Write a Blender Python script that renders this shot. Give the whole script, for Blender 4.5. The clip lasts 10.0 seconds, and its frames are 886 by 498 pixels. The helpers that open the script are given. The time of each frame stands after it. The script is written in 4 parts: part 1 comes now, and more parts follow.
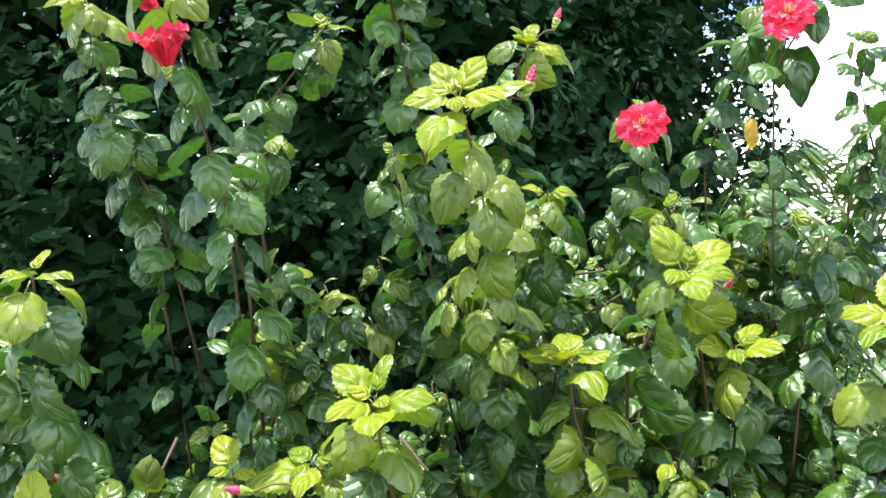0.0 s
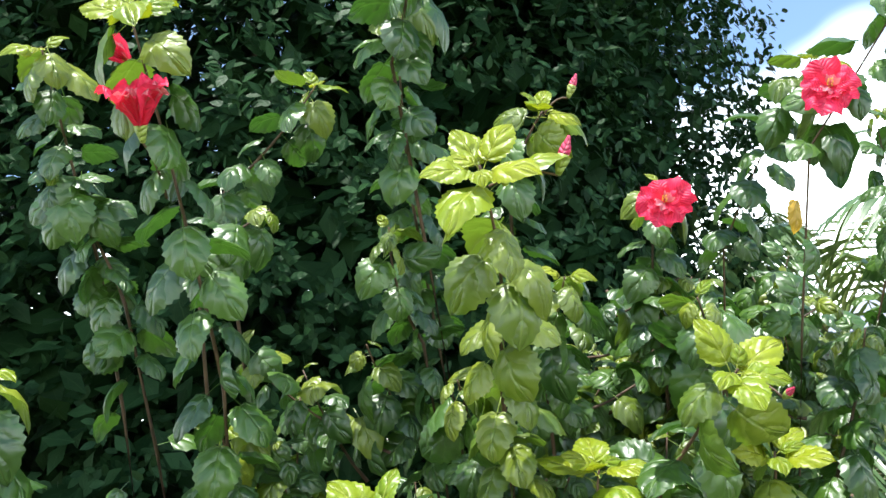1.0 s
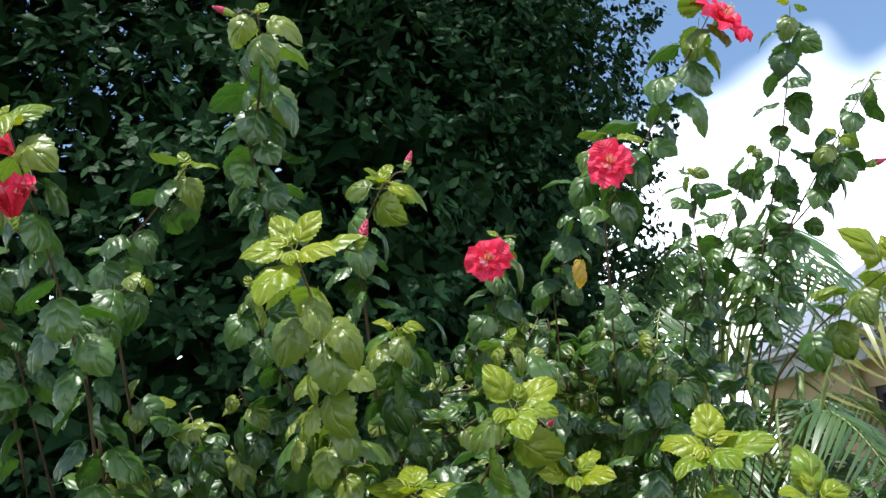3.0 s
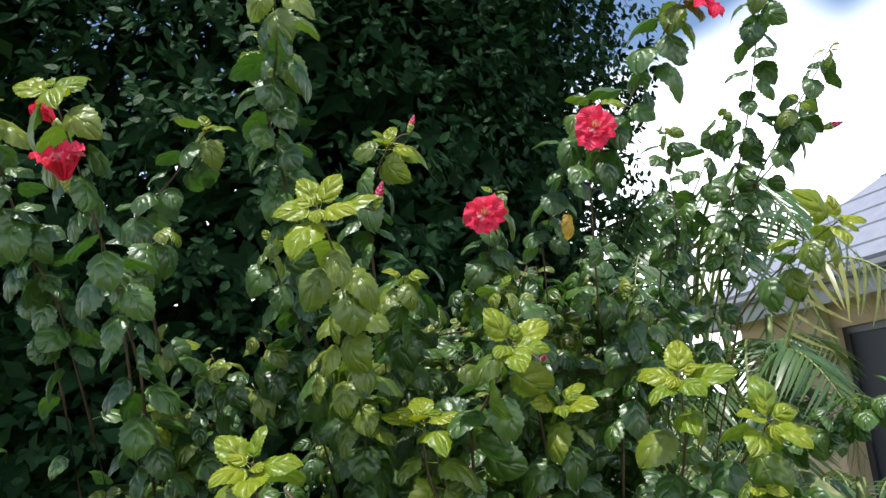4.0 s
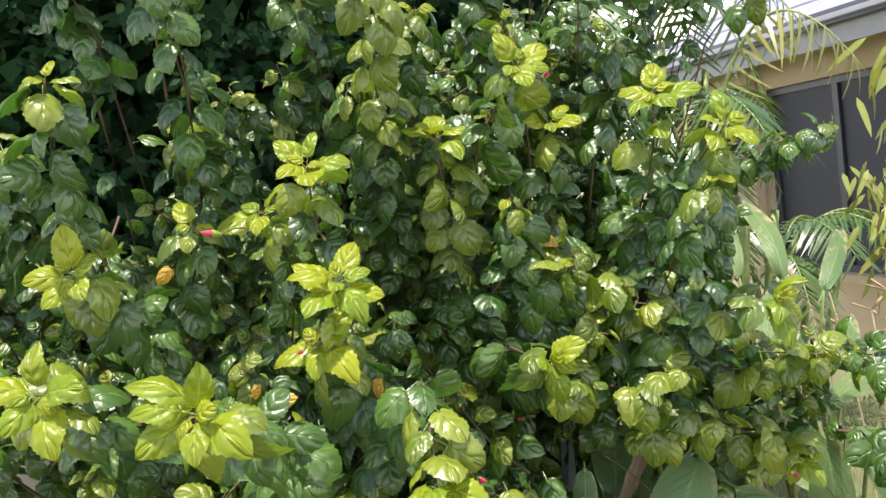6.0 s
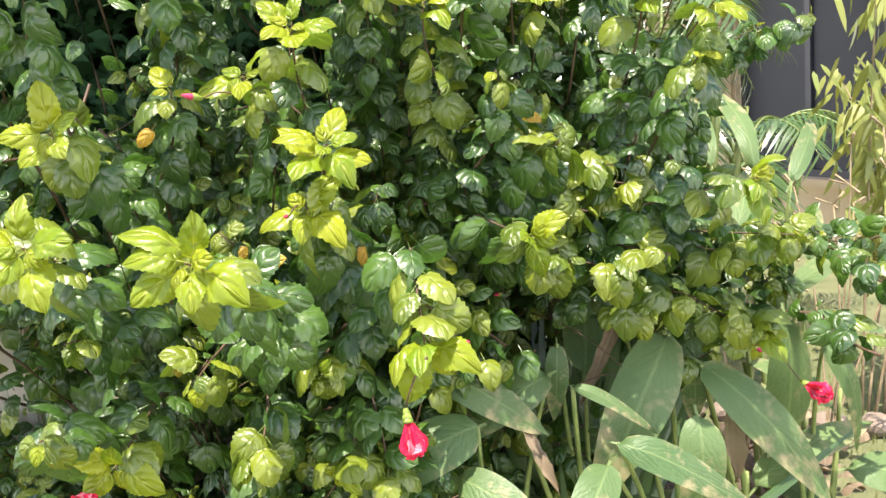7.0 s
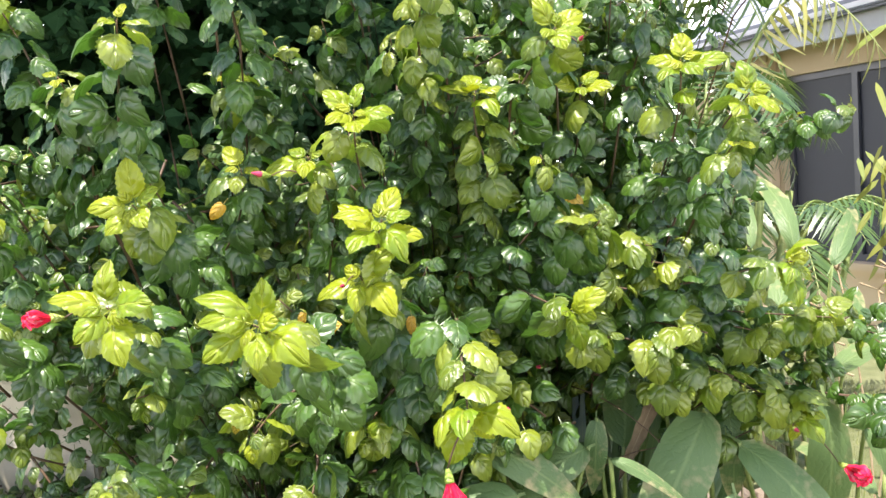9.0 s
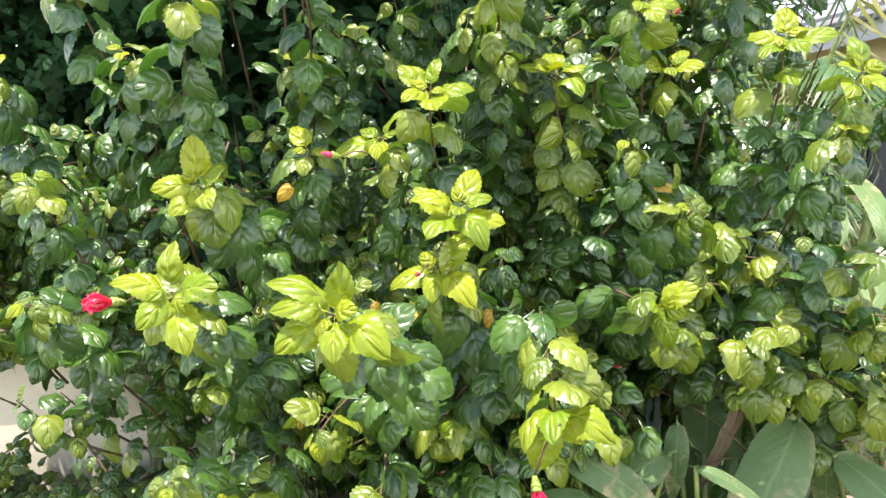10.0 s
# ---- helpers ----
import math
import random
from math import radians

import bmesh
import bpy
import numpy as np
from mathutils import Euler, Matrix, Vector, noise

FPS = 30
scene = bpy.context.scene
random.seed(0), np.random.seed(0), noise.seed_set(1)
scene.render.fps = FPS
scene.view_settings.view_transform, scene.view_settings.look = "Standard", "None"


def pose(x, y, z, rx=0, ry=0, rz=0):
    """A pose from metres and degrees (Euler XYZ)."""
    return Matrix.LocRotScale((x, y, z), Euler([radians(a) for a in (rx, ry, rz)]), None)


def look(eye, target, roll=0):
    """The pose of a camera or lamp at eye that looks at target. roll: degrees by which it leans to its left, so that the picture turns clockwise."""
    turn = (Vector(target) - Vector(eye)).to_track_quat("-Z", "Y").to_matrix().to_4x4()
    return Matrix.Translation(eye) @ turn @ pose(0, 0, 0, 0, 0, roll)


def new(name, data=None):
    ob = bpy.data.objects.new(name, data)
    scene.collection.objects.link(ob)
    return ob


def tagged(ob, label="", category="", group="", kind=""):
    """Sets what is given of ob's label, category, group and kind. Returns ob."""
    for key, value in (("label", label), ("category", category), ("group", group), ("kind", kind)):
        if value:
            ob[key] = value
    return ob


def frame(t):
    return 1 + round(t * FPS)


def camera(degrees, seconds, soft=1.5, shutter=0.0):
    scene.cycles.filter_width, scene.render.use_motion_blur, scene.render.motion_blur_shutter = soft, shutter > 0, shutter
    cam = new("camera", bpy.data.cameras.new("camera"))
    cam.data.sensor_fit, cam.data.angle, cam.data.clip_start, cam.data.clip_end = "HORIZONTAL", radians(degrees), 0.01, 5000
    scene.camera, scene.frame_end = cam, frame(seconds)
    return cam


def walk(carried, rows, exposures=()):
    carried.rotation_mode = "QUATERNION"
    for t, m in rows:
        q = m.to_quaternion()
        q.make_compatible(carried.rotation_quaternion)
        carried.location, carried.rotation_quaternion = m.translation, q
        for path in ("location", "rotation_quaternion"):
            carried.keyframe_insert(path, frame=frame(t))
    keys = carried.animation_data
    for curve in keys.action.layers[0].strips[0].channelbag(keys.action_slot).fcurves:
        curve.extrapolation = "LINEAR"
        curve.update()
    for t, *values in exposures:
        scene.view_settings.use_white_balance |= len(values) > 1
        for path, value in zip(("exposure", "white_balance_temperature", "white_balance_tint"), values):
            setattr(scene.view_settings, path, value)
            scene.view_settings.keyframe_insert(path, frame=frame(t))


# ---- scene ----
cam = camera(55.6, 10.0)
PATH = [
    (0, (0.192, 0.173, 1.731), (-0.144, 2.114, 2.078), -3.9),
    (0.5, (0.14, 0.239, 1.754), (-0.161, 2.16, 2.223), -3.4),
    (1, (0.098, 0.308, 1.8), (-0.12, 2.236, 2.286), -3.6),
    (1.5, (0.157, 0.315, 1.809), (0.081, 2.244, 2.331), -3.9),
    (2, (0.328, 0.28, 1.78), (0.14, 2.182, 2.371), -3.3),
    (3.3, (0.321, 0.051, 1.787), (0.203, 1.978, 2.309), -6.3),
    (3.5, (0.333, 0.014, 1.764), (0.197, 1.941, 2.281), -6.2),
    (4, (0.292, -0.057, 1.766), (0.201, 1.9, 2.17), -6.3),
    (4.5, (0.353, -0.156, 1.748), (0.208, 1.816, 2.048), -6.1),
    (5, (0.322, -0.253, 1.731), (0.175, 1.735, 1.888), -6.1),
    (5.5, (0.203, -0.283, 1.675), (0.167, 1.716, 1.738), -5.9),
    (6, (0.12, -0.318, 1.655), (0.136, 1.677, 1.516), -7.0),
    (7.3, (0.065, -0.331, 1.572), (0.158, 1.629, 1.185), -5.4),
    (7.5, (0.072, -0.341, 1.559), (0.155, 1.621, 1.183), -5.6),
    (8, (0.07, -0.385, 1.587), (0.149, 1.588, 1.272), -5.2),
    (8.5, (0.071, -0.416, 1.586), (0.114, 1.572, 1.365), -5.0),
    (9, (0.065, -0.428, 1.61), (0.055, 1.563, 1.42), -4.5),
    (9.5, (0.081, -0.413, 1.598), (-0.063, 1.576, 1.453), -4.3),
    (10, (0.002, -0.319, 1.588), (-0.121, 1.669, 1.397), -3.8),
]
walk(cam, [(t, look(eye, target, roll)) for t, eye, target, roll in PATH],
     exposures=[(0.0, 1.2, 6200, 5), (1.0, 0.95, 6100, 5), (2.0, 0.5, 6000, 5), (3.5, 0.2, 6100, 7), (4.5, 0.05, 6200, 9), (5.2, 0.2, 6400, 11), (6.0, 0.8, 6600, 14), (7.5, 1.3, 6700, 15), (10.0, 1.3, 6500, 13)])

# ---- light ----
SUN = Vector((-0.10, -0.22, 0.96)).normalized()
world = bpy.data.worlds.new("sky")
scene.world = world
world.use_nodes = True
wt = world.node_tree
wt.nodes.clear()


def wnode(kind, **props):
    n = wt.nodes.new(kind)
    for k, v in props.items():
        n.inputs[k].default_value = v
    return n


sky = wt.nodes.new("ShaderNodeTexSky")
sky.sky_type, sky.sun_disc = "NISHITA", False
sky.sun_elevation = math.asin(SUN.z)
sky.sun_rotation = math.atan2(SUN.x, SUN.y)
sky.dust_density, sky.ozone_density = 1.3, 1.2
geo = wt.nodes.new("ShaderNodeTexCoord")
cloud = wnode("ShaderNodeTexNoise", Scale=1.15, Detail=4.0, Roughness=0.55)
low = wt.nodes.new("ShaderNodeSeparateXYZ")
lift = wt.nodes.new("ShaderNodeMath")
lift.operation = "MULTIPLY_ADD"
lift.inputs[1].default_value, lift.inputs[2].default_value = -1.1, 0.33
add = wt.nodes.new("ShaderNodeMath")
add.operation = "ADD"
ramp = wt.nodes.new("ShaderNodeValToRGB")
ramp.color_ramp.elements[0].position, ramp.color_ramp.elements[1].position = 0.53, 0.64
mixc = wt.nodes.new("ShaderNodeMix")
mixc.data_type = "RGBA"
mixc.inputs["B"].default_value = (16.0, 16.1, 16.4, 1)
bg = wnode("ShaderNodeBackground", Strength=0.165)
wout = wt.nodes.new("ShaderNodeOutputWorld")
wt.links.new(geo.outputs["Generated"], cloud.inputs["Vector"])
wt.links.new(geo.outputs["Generated"], low.inputs[0])
wt.links.new(low.outputs["Z"], lift.inputs[0])
wt.links.new(cloud.outputs["Fac"], add.inputs[0])
wt.links.new(lift.outputs[0], add.inputs[1])
wt.links.new(add.outputs[0], ramp.inputs[0])
wt.links.new(ramp.outputs["Color"], mixc.inputs["Factor"])
wt.links.new(sky.outputs["Color"], mixc.inputs["A"])
wt.links.new(mixc.outputs["Result"], bg.inputs["Color"])
wt.links.new(bg.outputs[0], wout.inputs[0])
sun = new("sun", bpy.data.lights.new("sun", "SUN"))
sun.data.energy, sun.data.angle, sun.data.color = 5.0, radians(0.53), (1.0, 0.95, 0.86)
sun.matrix_world = look(SUN * 30, (0, 0, 0))


# ---- materials ----
def base_material(name):
    m = bpy.data.materials.new(name)
    m.use_nodes = True
    t = m.node_tree
    return m, t, t.nodes["Principled BSDF"], t.nodes["Material Output"]


def link(t, a, b):
    t.links.new(a, b)


def mathn(t, op, a, b=None, c=None):
    n = t.nodes.new("ShaderNodeMath")
    n.operation = op
    for i, v in enumerate((a, b, c)):
        if v is None:
            continue
        if isinstance(v, (int, float)):
            n.inputs[i].default_value = v
        else:
            link(t, v, n.inputs[i])
    return n.outputs[0]


def mixcol(t, fac, a, b, blend="MIX"):
    n = t.nodes.new("ShaderNodeMix")
    n.data_type, n.blend_type = "RGBA", blend
    for key, v in (("Factor", fac), ("A", a), ("B", b)):
        if isinstance(v, (int, float)):
            n.inputs[key].default_value = v
        elif isinstance(v, tuple):
            n.inputs[key].default_value = (*v, 1)
        else:
            link(t, v, n.inputs[key])
    return n.outputs["Result"]


def chance(t):
    """A random number for each object or loose piece."""
    oi, ge = t.nodes.new("ShaderNodeObjectInfo"), t.nodes.new("ShaderNodeNewGeometry")
    return mathn(t, "FRACT", mathn(t, "ADD", oi.outputs["Random"], ge.outputs["Random Per Island"]))


def noise_fac(t, scale, detail=4.0, coords="Object", rough=0.55):
    tc, n = t.nodes.new("ShaderNodeTexCoord"), t.nodes.new("ShaderNodeTexNoise")
    n.inputs["Scale"].default_value, n.inputs["Detail"].default_value, n.inputs["Roughness"].default_value = scale, detail, rough
    link(t, tc.outputs[coords], n.inputs["Vector"])
    return n.outputs["Fac"]


def span(t, v, lo, hi):
    n = t.nodes.new("ShaderNodeMapRange")
    n.inputs[1].default_value, n.inputs[2].default_value = lo, hi
    link(t, v, n.inputs[0])
    return n.outputs[0]


def leaf_material(name, dark, light, vein, rough=0.3, through_light=0.25, glow=None, veins=2.9, bumpy=0.65, spots=None, spec=0.6):
    """Leaf: UV u runs across from -1 to 1 (stored as 0 to 1), v from the stalk to the tip."""
    m, t, p, out = base_material(name)
    uv = t.nodes.new("ShaderNodeUVMap")
    sep = t.nodes.new("ShaderNodeSeparateXYZ")
    link(t, uv.outputs[0], sep.inputs[0])
    across = mathn(t, "ABSOLUTE", mathn(t, "MULTIPLY_ADD", sep.outputs[0], 2.0, -1.0))
    rnd = chance(t)
    col = mixcol(t, rnd, dark, light)
    patch = span(t, noise_fac(t, 28.0), 0.35, 0.7)
    col = mixcol(t, mathn(t, "MULTIPLY", patch, 0.35), col, light)
    if spots:
        wear = span(t, mathn(t, "ADD", noise_fac(t, 11.0, 7.0), mathn(t, "MULTIPLY", mathn(t, "ADD", across, sep.outputs[1]), 0.09)), 0.60, 0.76)
        col = mixcol(t, wear, col, spots)
    rib = span(t, across, 0.09, 0.02)
    uneven = mathn(t, "MULTIPLY_ADD", noise_fac(t, 34.0, 2.0), 0.22, -0.11)
    along = mathn(t, "ADD", mathn(t, "POWER", mathn(t, "MAXIMUM", sep.outputs[1], 0.0), 0.85), uneven)
    side = mathn(t, "PINGPONG", mathn(t, "MULTIPLY", mathn(t, "SUBTRACT", along, mathn(t, "MULTIPLY", across, 0.42)), veins), 0.5)
    line = span(t, side, 0.05, 0.0)
    col = mixcol(t, mathn(t, "MULTIPLY", mathn(t, "MAXIMUM", rib, mathn(t, "MULTIPLY", line, 0.5)), 0.5), col, vein)
    link(t, col, p.inputs["Base Color"])
    grain = noise_fac(t, 160.0, 2.0)
    link(t, mathn(t, "MULTIPLY_ADD", grain, 0.16, rough - 0.1), p.inputs["Roughness"])
    p.inputs["Specular IOR Level"].default_value = spec
    bump = t.nodes.new("ShaderNodeBump")
    bump.inputs["Strength"].default_value, bump.inputs["Distance"].default_value = bumpy, 0.0042
    dome = mathn(t, "SMOOTH_MIN", mathn(t, "MULTIPLY", side, 2.4), 0.75, 0.5)
    height = mathn(t, "ADD", mathn(t, "MULTIPLY", dome, mathn(t, "SUBTRACT", 1.25, across)), mathn(t, "MULTIPLY", noise_fac(t, 30.0, 1.0), 0.8))
    link(t, mathn(t, "SUBTRACT", height, mathn(t, "MULTIPLY", rib, 0.4)), bump.inputs["Height"])
    link(t, bump.outputs[0], p.inputs["Normal"])
    tr = t.nodes.new("ShaderNodeBsdfTranslucent")
    link(t, mixcol(t, 0.6, col, glow or light), tr.inputs["Color"])
    link(t, bump.outputs[0], tr.inputs["Normal"])
    mx = t.nodes.new("ShaderNodeMixShader")
    mx.inputs[0].default_value = through_light
    link(t, p.outputs[0], mx.inputs[1])
    link(t, tr.outputs[0], mx.inputs[2])
    link(t, mx.outputs[0], out.inputs["Surface"])
    return m


def plain_material(name, a, b, scale=12.0, rough=0.7, bumpy=0.3, fine=80.0, metal=0.0, dist=0.01):
    m, t, p, out = base_material(name)
    col = mixcol(t, span(t, noise_fac(t, scale, 6.0), 0.3, 0.7), a, b)
    col = mixcol(t, mathn(t, "MULTIPLY", chance(t), 0.3), col, b)
    link(t, col, p.inputs["Base Color"])
    p.inputs["Roughness"].default_value, p.inputs["Metallic"].default_value = rough, metal
    bump = t.nodes.new("ShaderNodeBump")
    bump.inputs["Strength"].default_value, bump.inputs["Distance"].default_value = bumpy, dist
    link(t, noise_fac(t, fine, 5.0), bump.inputs["Height"])
    link(t, bump.outputs[0], p.inputs["Normal"])
    return m


M_OLD = leaf_material("mature_hibiscus_leaf", (0.018, 0.055, 0.009), (0.065, 0.135, 0.012), (0.10, 0.18, 0.03), 0.43, 0.2, (0.12, 0.32, 0.03), bumpy=0.85, spec=0.85)
M_MID = leaf_material("green_hibiscus_leaf", (0.06, 0.11, 0.009), (0.20, 0.24, 0.015), (0.22, 0.29, 0.05), 0.43, 0.25, (0.22, 0.42, 0.03), bumpy=0.85, spec=0.8)
M_NEW = leaf_material("young_hibiscus_leaf", (0.12, 0.205, 0.010), (0.29, 0.32, 0.012), (0.42, 0.44, 0.08), 0.40, 0.30, (0.52, 0.57, 0.01), bumpy=0.9, spec=0.45)
M_YELLOW = leaf_material("yellowed_leaf", (0.42, 0.33, 0.03), (0.50, 0.26, 0.02), (0.6, 0.45, 0.1), 0.5, 0.35, (0.8, 0.45, 0.02))
# base colour below real leaf tone, so the crown's deep shade is partly in it
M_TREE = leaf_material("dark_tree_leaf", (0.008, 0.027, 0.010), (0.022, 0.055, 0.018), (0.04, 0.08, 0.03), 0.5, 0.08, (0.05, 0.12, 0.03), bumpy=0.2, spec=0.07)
M_CANNA = leaf_material("canna_leaf", (0.065, 0.13, 0.045), (0.14, 0.21, 0.075), (0.24, 0.32, 0.12), 0.5, 0.25, (0.3, 0.42, 0.08), veins=9.0, bumpy=0.3, spots=(0.38, 0.32, 0.17), spec=0.4)
M_DRY = leaf_material("dry_leaf", (0.13, 0.085, 0.05), (0.33, 0.25, 0.155), (0.40, 0.32, 0.2), 0.8, 0.15, (0.5, 0.3, 0.1), veins=14.0)
M_PALM = leaf_material("palm_leaflet", (0.035, 0.085, 0.03), (0.09, 0.16, 0.045), (0.15, 0.2, 0.07), 0.35, 0.2, (0.25, 0.35, 0.05), veins=1.0, bumpy=0.1)
M_PALM_OLD = leaf_material("yellowing_palm_leaflet", (0.20, 0.23, 0.06), (0.36, 0.34, 0.12), (0.5, 0.45, 0.2), 0.4, 0.25, (0.6, 0.5, 0.1), veins=1.0, bumpy=0.1)
M_BAMBOO = leaf_material("bamboo_leaf", (0.14, 0.20, 0.04), (0.30, 0.32, 0.08), (0.45, 0.45, 0.15), 0.45, 0.3, (0.6, 0.55, 0.08), veins=1.0, bumpy=0.1)
M_GRASS = leaf_material("grass_blade", (0.13, 0.18, 0.045), (0.30, 0.32, 0.11), (0.3, 0.3, 0.1), 0.6, 0.2, (0.4, 0.42, 0.1), veins=1.0, bumpy=0.1)
M_PETAL = leaf_material("hibiscus_petal", (0.80, 0.010, 0.060), (0.90, 0.035, 0.12), (0.86, 0.12, 0.20), 0.5, 0.3, (0.9, 0.06, 0.08), veins=9.0, bumpy=0.4, spec=0.3)
M_BUD = leaf_material("furled_petal", (0.42, 0.015, 0.06), (0.62, 0.06, 0.14), (0.7, 0.25, 0.3), 0.5, 0.1, (0.6, 0.05, 0.1), veins=5.0, bumpy=0.6, spec=0.3)
M_PALE = leaf_material("petal_lower_side", (0.72, 0.10, 0.17), (0.80, 0.24, 0.30), (0.88, 0.5, 0.5), 0.5, 0.3, (0.9, 0.2, 0.2), veins=9.0, bumpy=0.4, spec=0.3)
M_CALYX = leaf_material("calyx", (0.25, 0.36, 0.05), (0.40, 0.45, 0.10), (0.4, 0.45, 0.15), 0.45, 0.2)
M_POLLEN = plain_material("pollen", (0.75, 0.42, 0.03), (0.85, 0.6, 0.1), 90, 0.8)
M_STAMEN = plain_material("stamen_column", (0.6, 0.03, 0.07), (0.75, 0.15, 0.15), 60, 0.5)
M_TWIG = plain_material("reddish_twig", (0.05, 0.026, 0.016), (0.13, 0.075, 0.04), 30, 0.65)
M_BARK = plain_material("bark", (0.06, 0.045, 0.03), (0.17, 0.13, 0.10), 14, 0.85, 0.8, 40)
M_STALK = plain_material("green_stalk", (0.12, 0.19, 0.05), (0.28, 0.32, 0.10), 20, 0.45)
M_STRAW = plain_material("straw", (0.20, 0.14, 0.075), (0.40, 0.31, 0.18), 25, 0.8)
M_SOIL = plain_material("mulch", (0.05, 0.033, 0.02), (0.16, 0.11, 0.07), 18, 0.95, 1.0, 60, dist=0.03)
M_LAWN = plain_material("lawn", (0.10, 0.13, 0.045), (0.23, 0.24, 0.11), 5, 0.95, 1.0, 150, dist=0.02)
M_WALL = plain_material("cream_render", (0.50, 0.44, 0.33), (0.58, 0.51, 0.39), 3, 0.85, 0.25, 220, dist=0.004)
M_HOUSE = plain_material("house_render", (0.52, 0.39, 0.25), (0.60, 0.47, 0.32), 2, 0.9, 0.3, 150, dist=0.004)
M_CAP = plain_material("pale_coping", (0.60, 0.55, 0.46), (0.70, 0.65, 0.56), 6, 0.8, 0.3, 150, dist=0.004)
M_ROOF = plain_material("grey_roof_tile", (0.26, 0.27, 0.33), (0.33, 0.34, 0.40), 7, 0.55, 0.3, 90, dist=0.004)
M_GUTTER = plain_material("shadow_dark_gutter", (0.06, 0.07, 0.10), (0.09, 0.10, 0.13), 6, 0.4, 0.05)
M_FASCIA = plain_material("fascia_paint", (0.40, 0.40, 0.44), (0.48, 0.48, 0.52), 6, 0.5, 0.05)
M_GLASS = plain_material("dark_window_screen", (0.012, 0.014, 0.026), (0.02, 0.022, 0.036), 1, 0.55, 0.1)
M_FRAME = plain_material("dark_window_frame", (0.03, 0.032, 0.045), (0.05, 0.05, 0.065), 6, 0.4, 0.05)
M_STONE = plain_material("edging_stone", (0.15, 0.115, 0.085), (0.25, 0.20, 0.15), 9, 0.9, 0.6, 50)


# ---- mesh helpers ----
def part(name, bm, material, parent=None, label=""):
    """A bmesh as one mesh object under a thing or a part."""
    me = bpy.data.meshes.new(name)
    bm.to_mesh(me)
    bm.free()
    me.materials.append(material)
    ob = new(name, me)
    ob.parent = parent
    return tagged(ob, label)


def thing(name, at, label, category, group="", kind=""):
    ob = new(name)
    ob.location = at
    ob.empty_display_size = 0.1
    bpy.context.view_layer.update()
    return tagged(ob, label, category, group, kind)


def keep(ob, parent):
    """Hang ob, built in world coordinates, under a parent that only shifts it."""
    ob.parent = parent
    up, p = Vector(), parent
    while p:
        up += p.location
        p = p.parent
    ob.location = ob.location - up
    return ob


def mesh_of(name, verts, faces, uvs, material):
    me = bpy.data.meshes.new(name)
    me.from_pydata(verts.tolist() if hasattr(verts, "tolist") else verts, [], faces.tolist() if hasattr(faces, "tolist") else faces)
    if uvs is not None:
        layer = me.uv_layers.new(name="UVMap")
        idx = np.empty(len(me.loops), dtype=np.int32)
        me.loops.foreach_get("vertex_index", idx)
        layer.data.foreach_set("uv", np.asarray(uvs, dtype=np.float32)[idx].ravel())
    me.materials.append(material)
    me.polygons.foreach_set("use_smooth", [True] * len(me.polygons))
    return me


def swarm(name, template, mats, material):
    """One mesh of many copies of a template, each at its own 4 x 4 matrix."""
    v, f, uv = template
    m = np.asarray(mats, dtype=np.float64)
    vv = np.einsum("nij,kj->nki", m[:, :3, :3], v) + m[:, None, :3, 3]
    ff = (f[None] + (np.arange(len(m)) * len(v))[:, None, None]).reshape(-1, f.shape[1])
    return mesh_of(name, vv.reshape(-1, 3), ff, np.tile(uv, (len(m), 1)), material)


def blade(rows, width, seed, teeth=0.0, droop=0.25, fold=0.18, wave=0.03, broad=0.38, stalk=0.0, taper=1.0, heart=0.13, cols=2, puff=0.0, quilt=0.0, curl=0.0):
    """A leaf along +y, one long, upper side +z: columns of points across, an edge with teeth, domed between its side veins."""
    r = random.Random(seed)
    v, uv, f = [], [], []
    ph = r.uniform(0, 6)
    twist = r.uniform(-0.35, 0.35) * curl
    for i in range(rows + 1):
        s = i / rows
        w = width * (s ** (0.55 * broad / 0.38)) * (1 - s) ** (0.75 * taper) * 1.75 + 0.004
        plain = w
        if teeth and 0 < i < rows:
            w *= 1 + teeth * (1 if i % 2 else -1)
        z = -droop * s * s - curl * 0.5 * max(0.0, s - 0.55) ** 2 * 4 + 0.04 * math.sin(3 * s + ph)
        for c in range(cols + 1):
            side = c / cols * 2 - 1
            edge = abs(side) ** 3
            lift = fold * w * abs(side) * (1 - 0.9 * abs(side) * puff) + wave * math.sin(9 * s + ph + 2.2 * side) * abs(side) - puff * 0.30 * w * edge
            lift += quilt * w * math.sin(6.2832 * 3.2 * (s - 0.3 * abs(side)) + ph) * abs(side) * (1.2 - abs(side)) + twist * side * w * s
            y = s - (heart * w / max(width, 0.01) * (1 - s) ** 2 if side else 0)
            v.append((side * (w if abs(side) == 1 else plain), y, z + lift))
            uv.append(((side + 1) / 2, s))
    for i in range(rows):
        for c in range(cols):
            a = i * (cols + 1) + c
            f += [(a, a + 1, a + cols + 2), (a, a + cols + 2, a + cols + 1)]
    if stalk:
        n = len(v)
        for x, y, z in ((-0.014, 0.02, 0), (0.014, 0.02, 0), (0.012, -stalk, 0.02), (-0.012, -stalk, 0.02)):
            v.append((x, y, z))
            uv.append((0.5, 0.0))
        f += [(n, n + 1, n + 2), (n, n + 2, n + 3)]
    return np.array(v), np.array(f), np.array(uv)


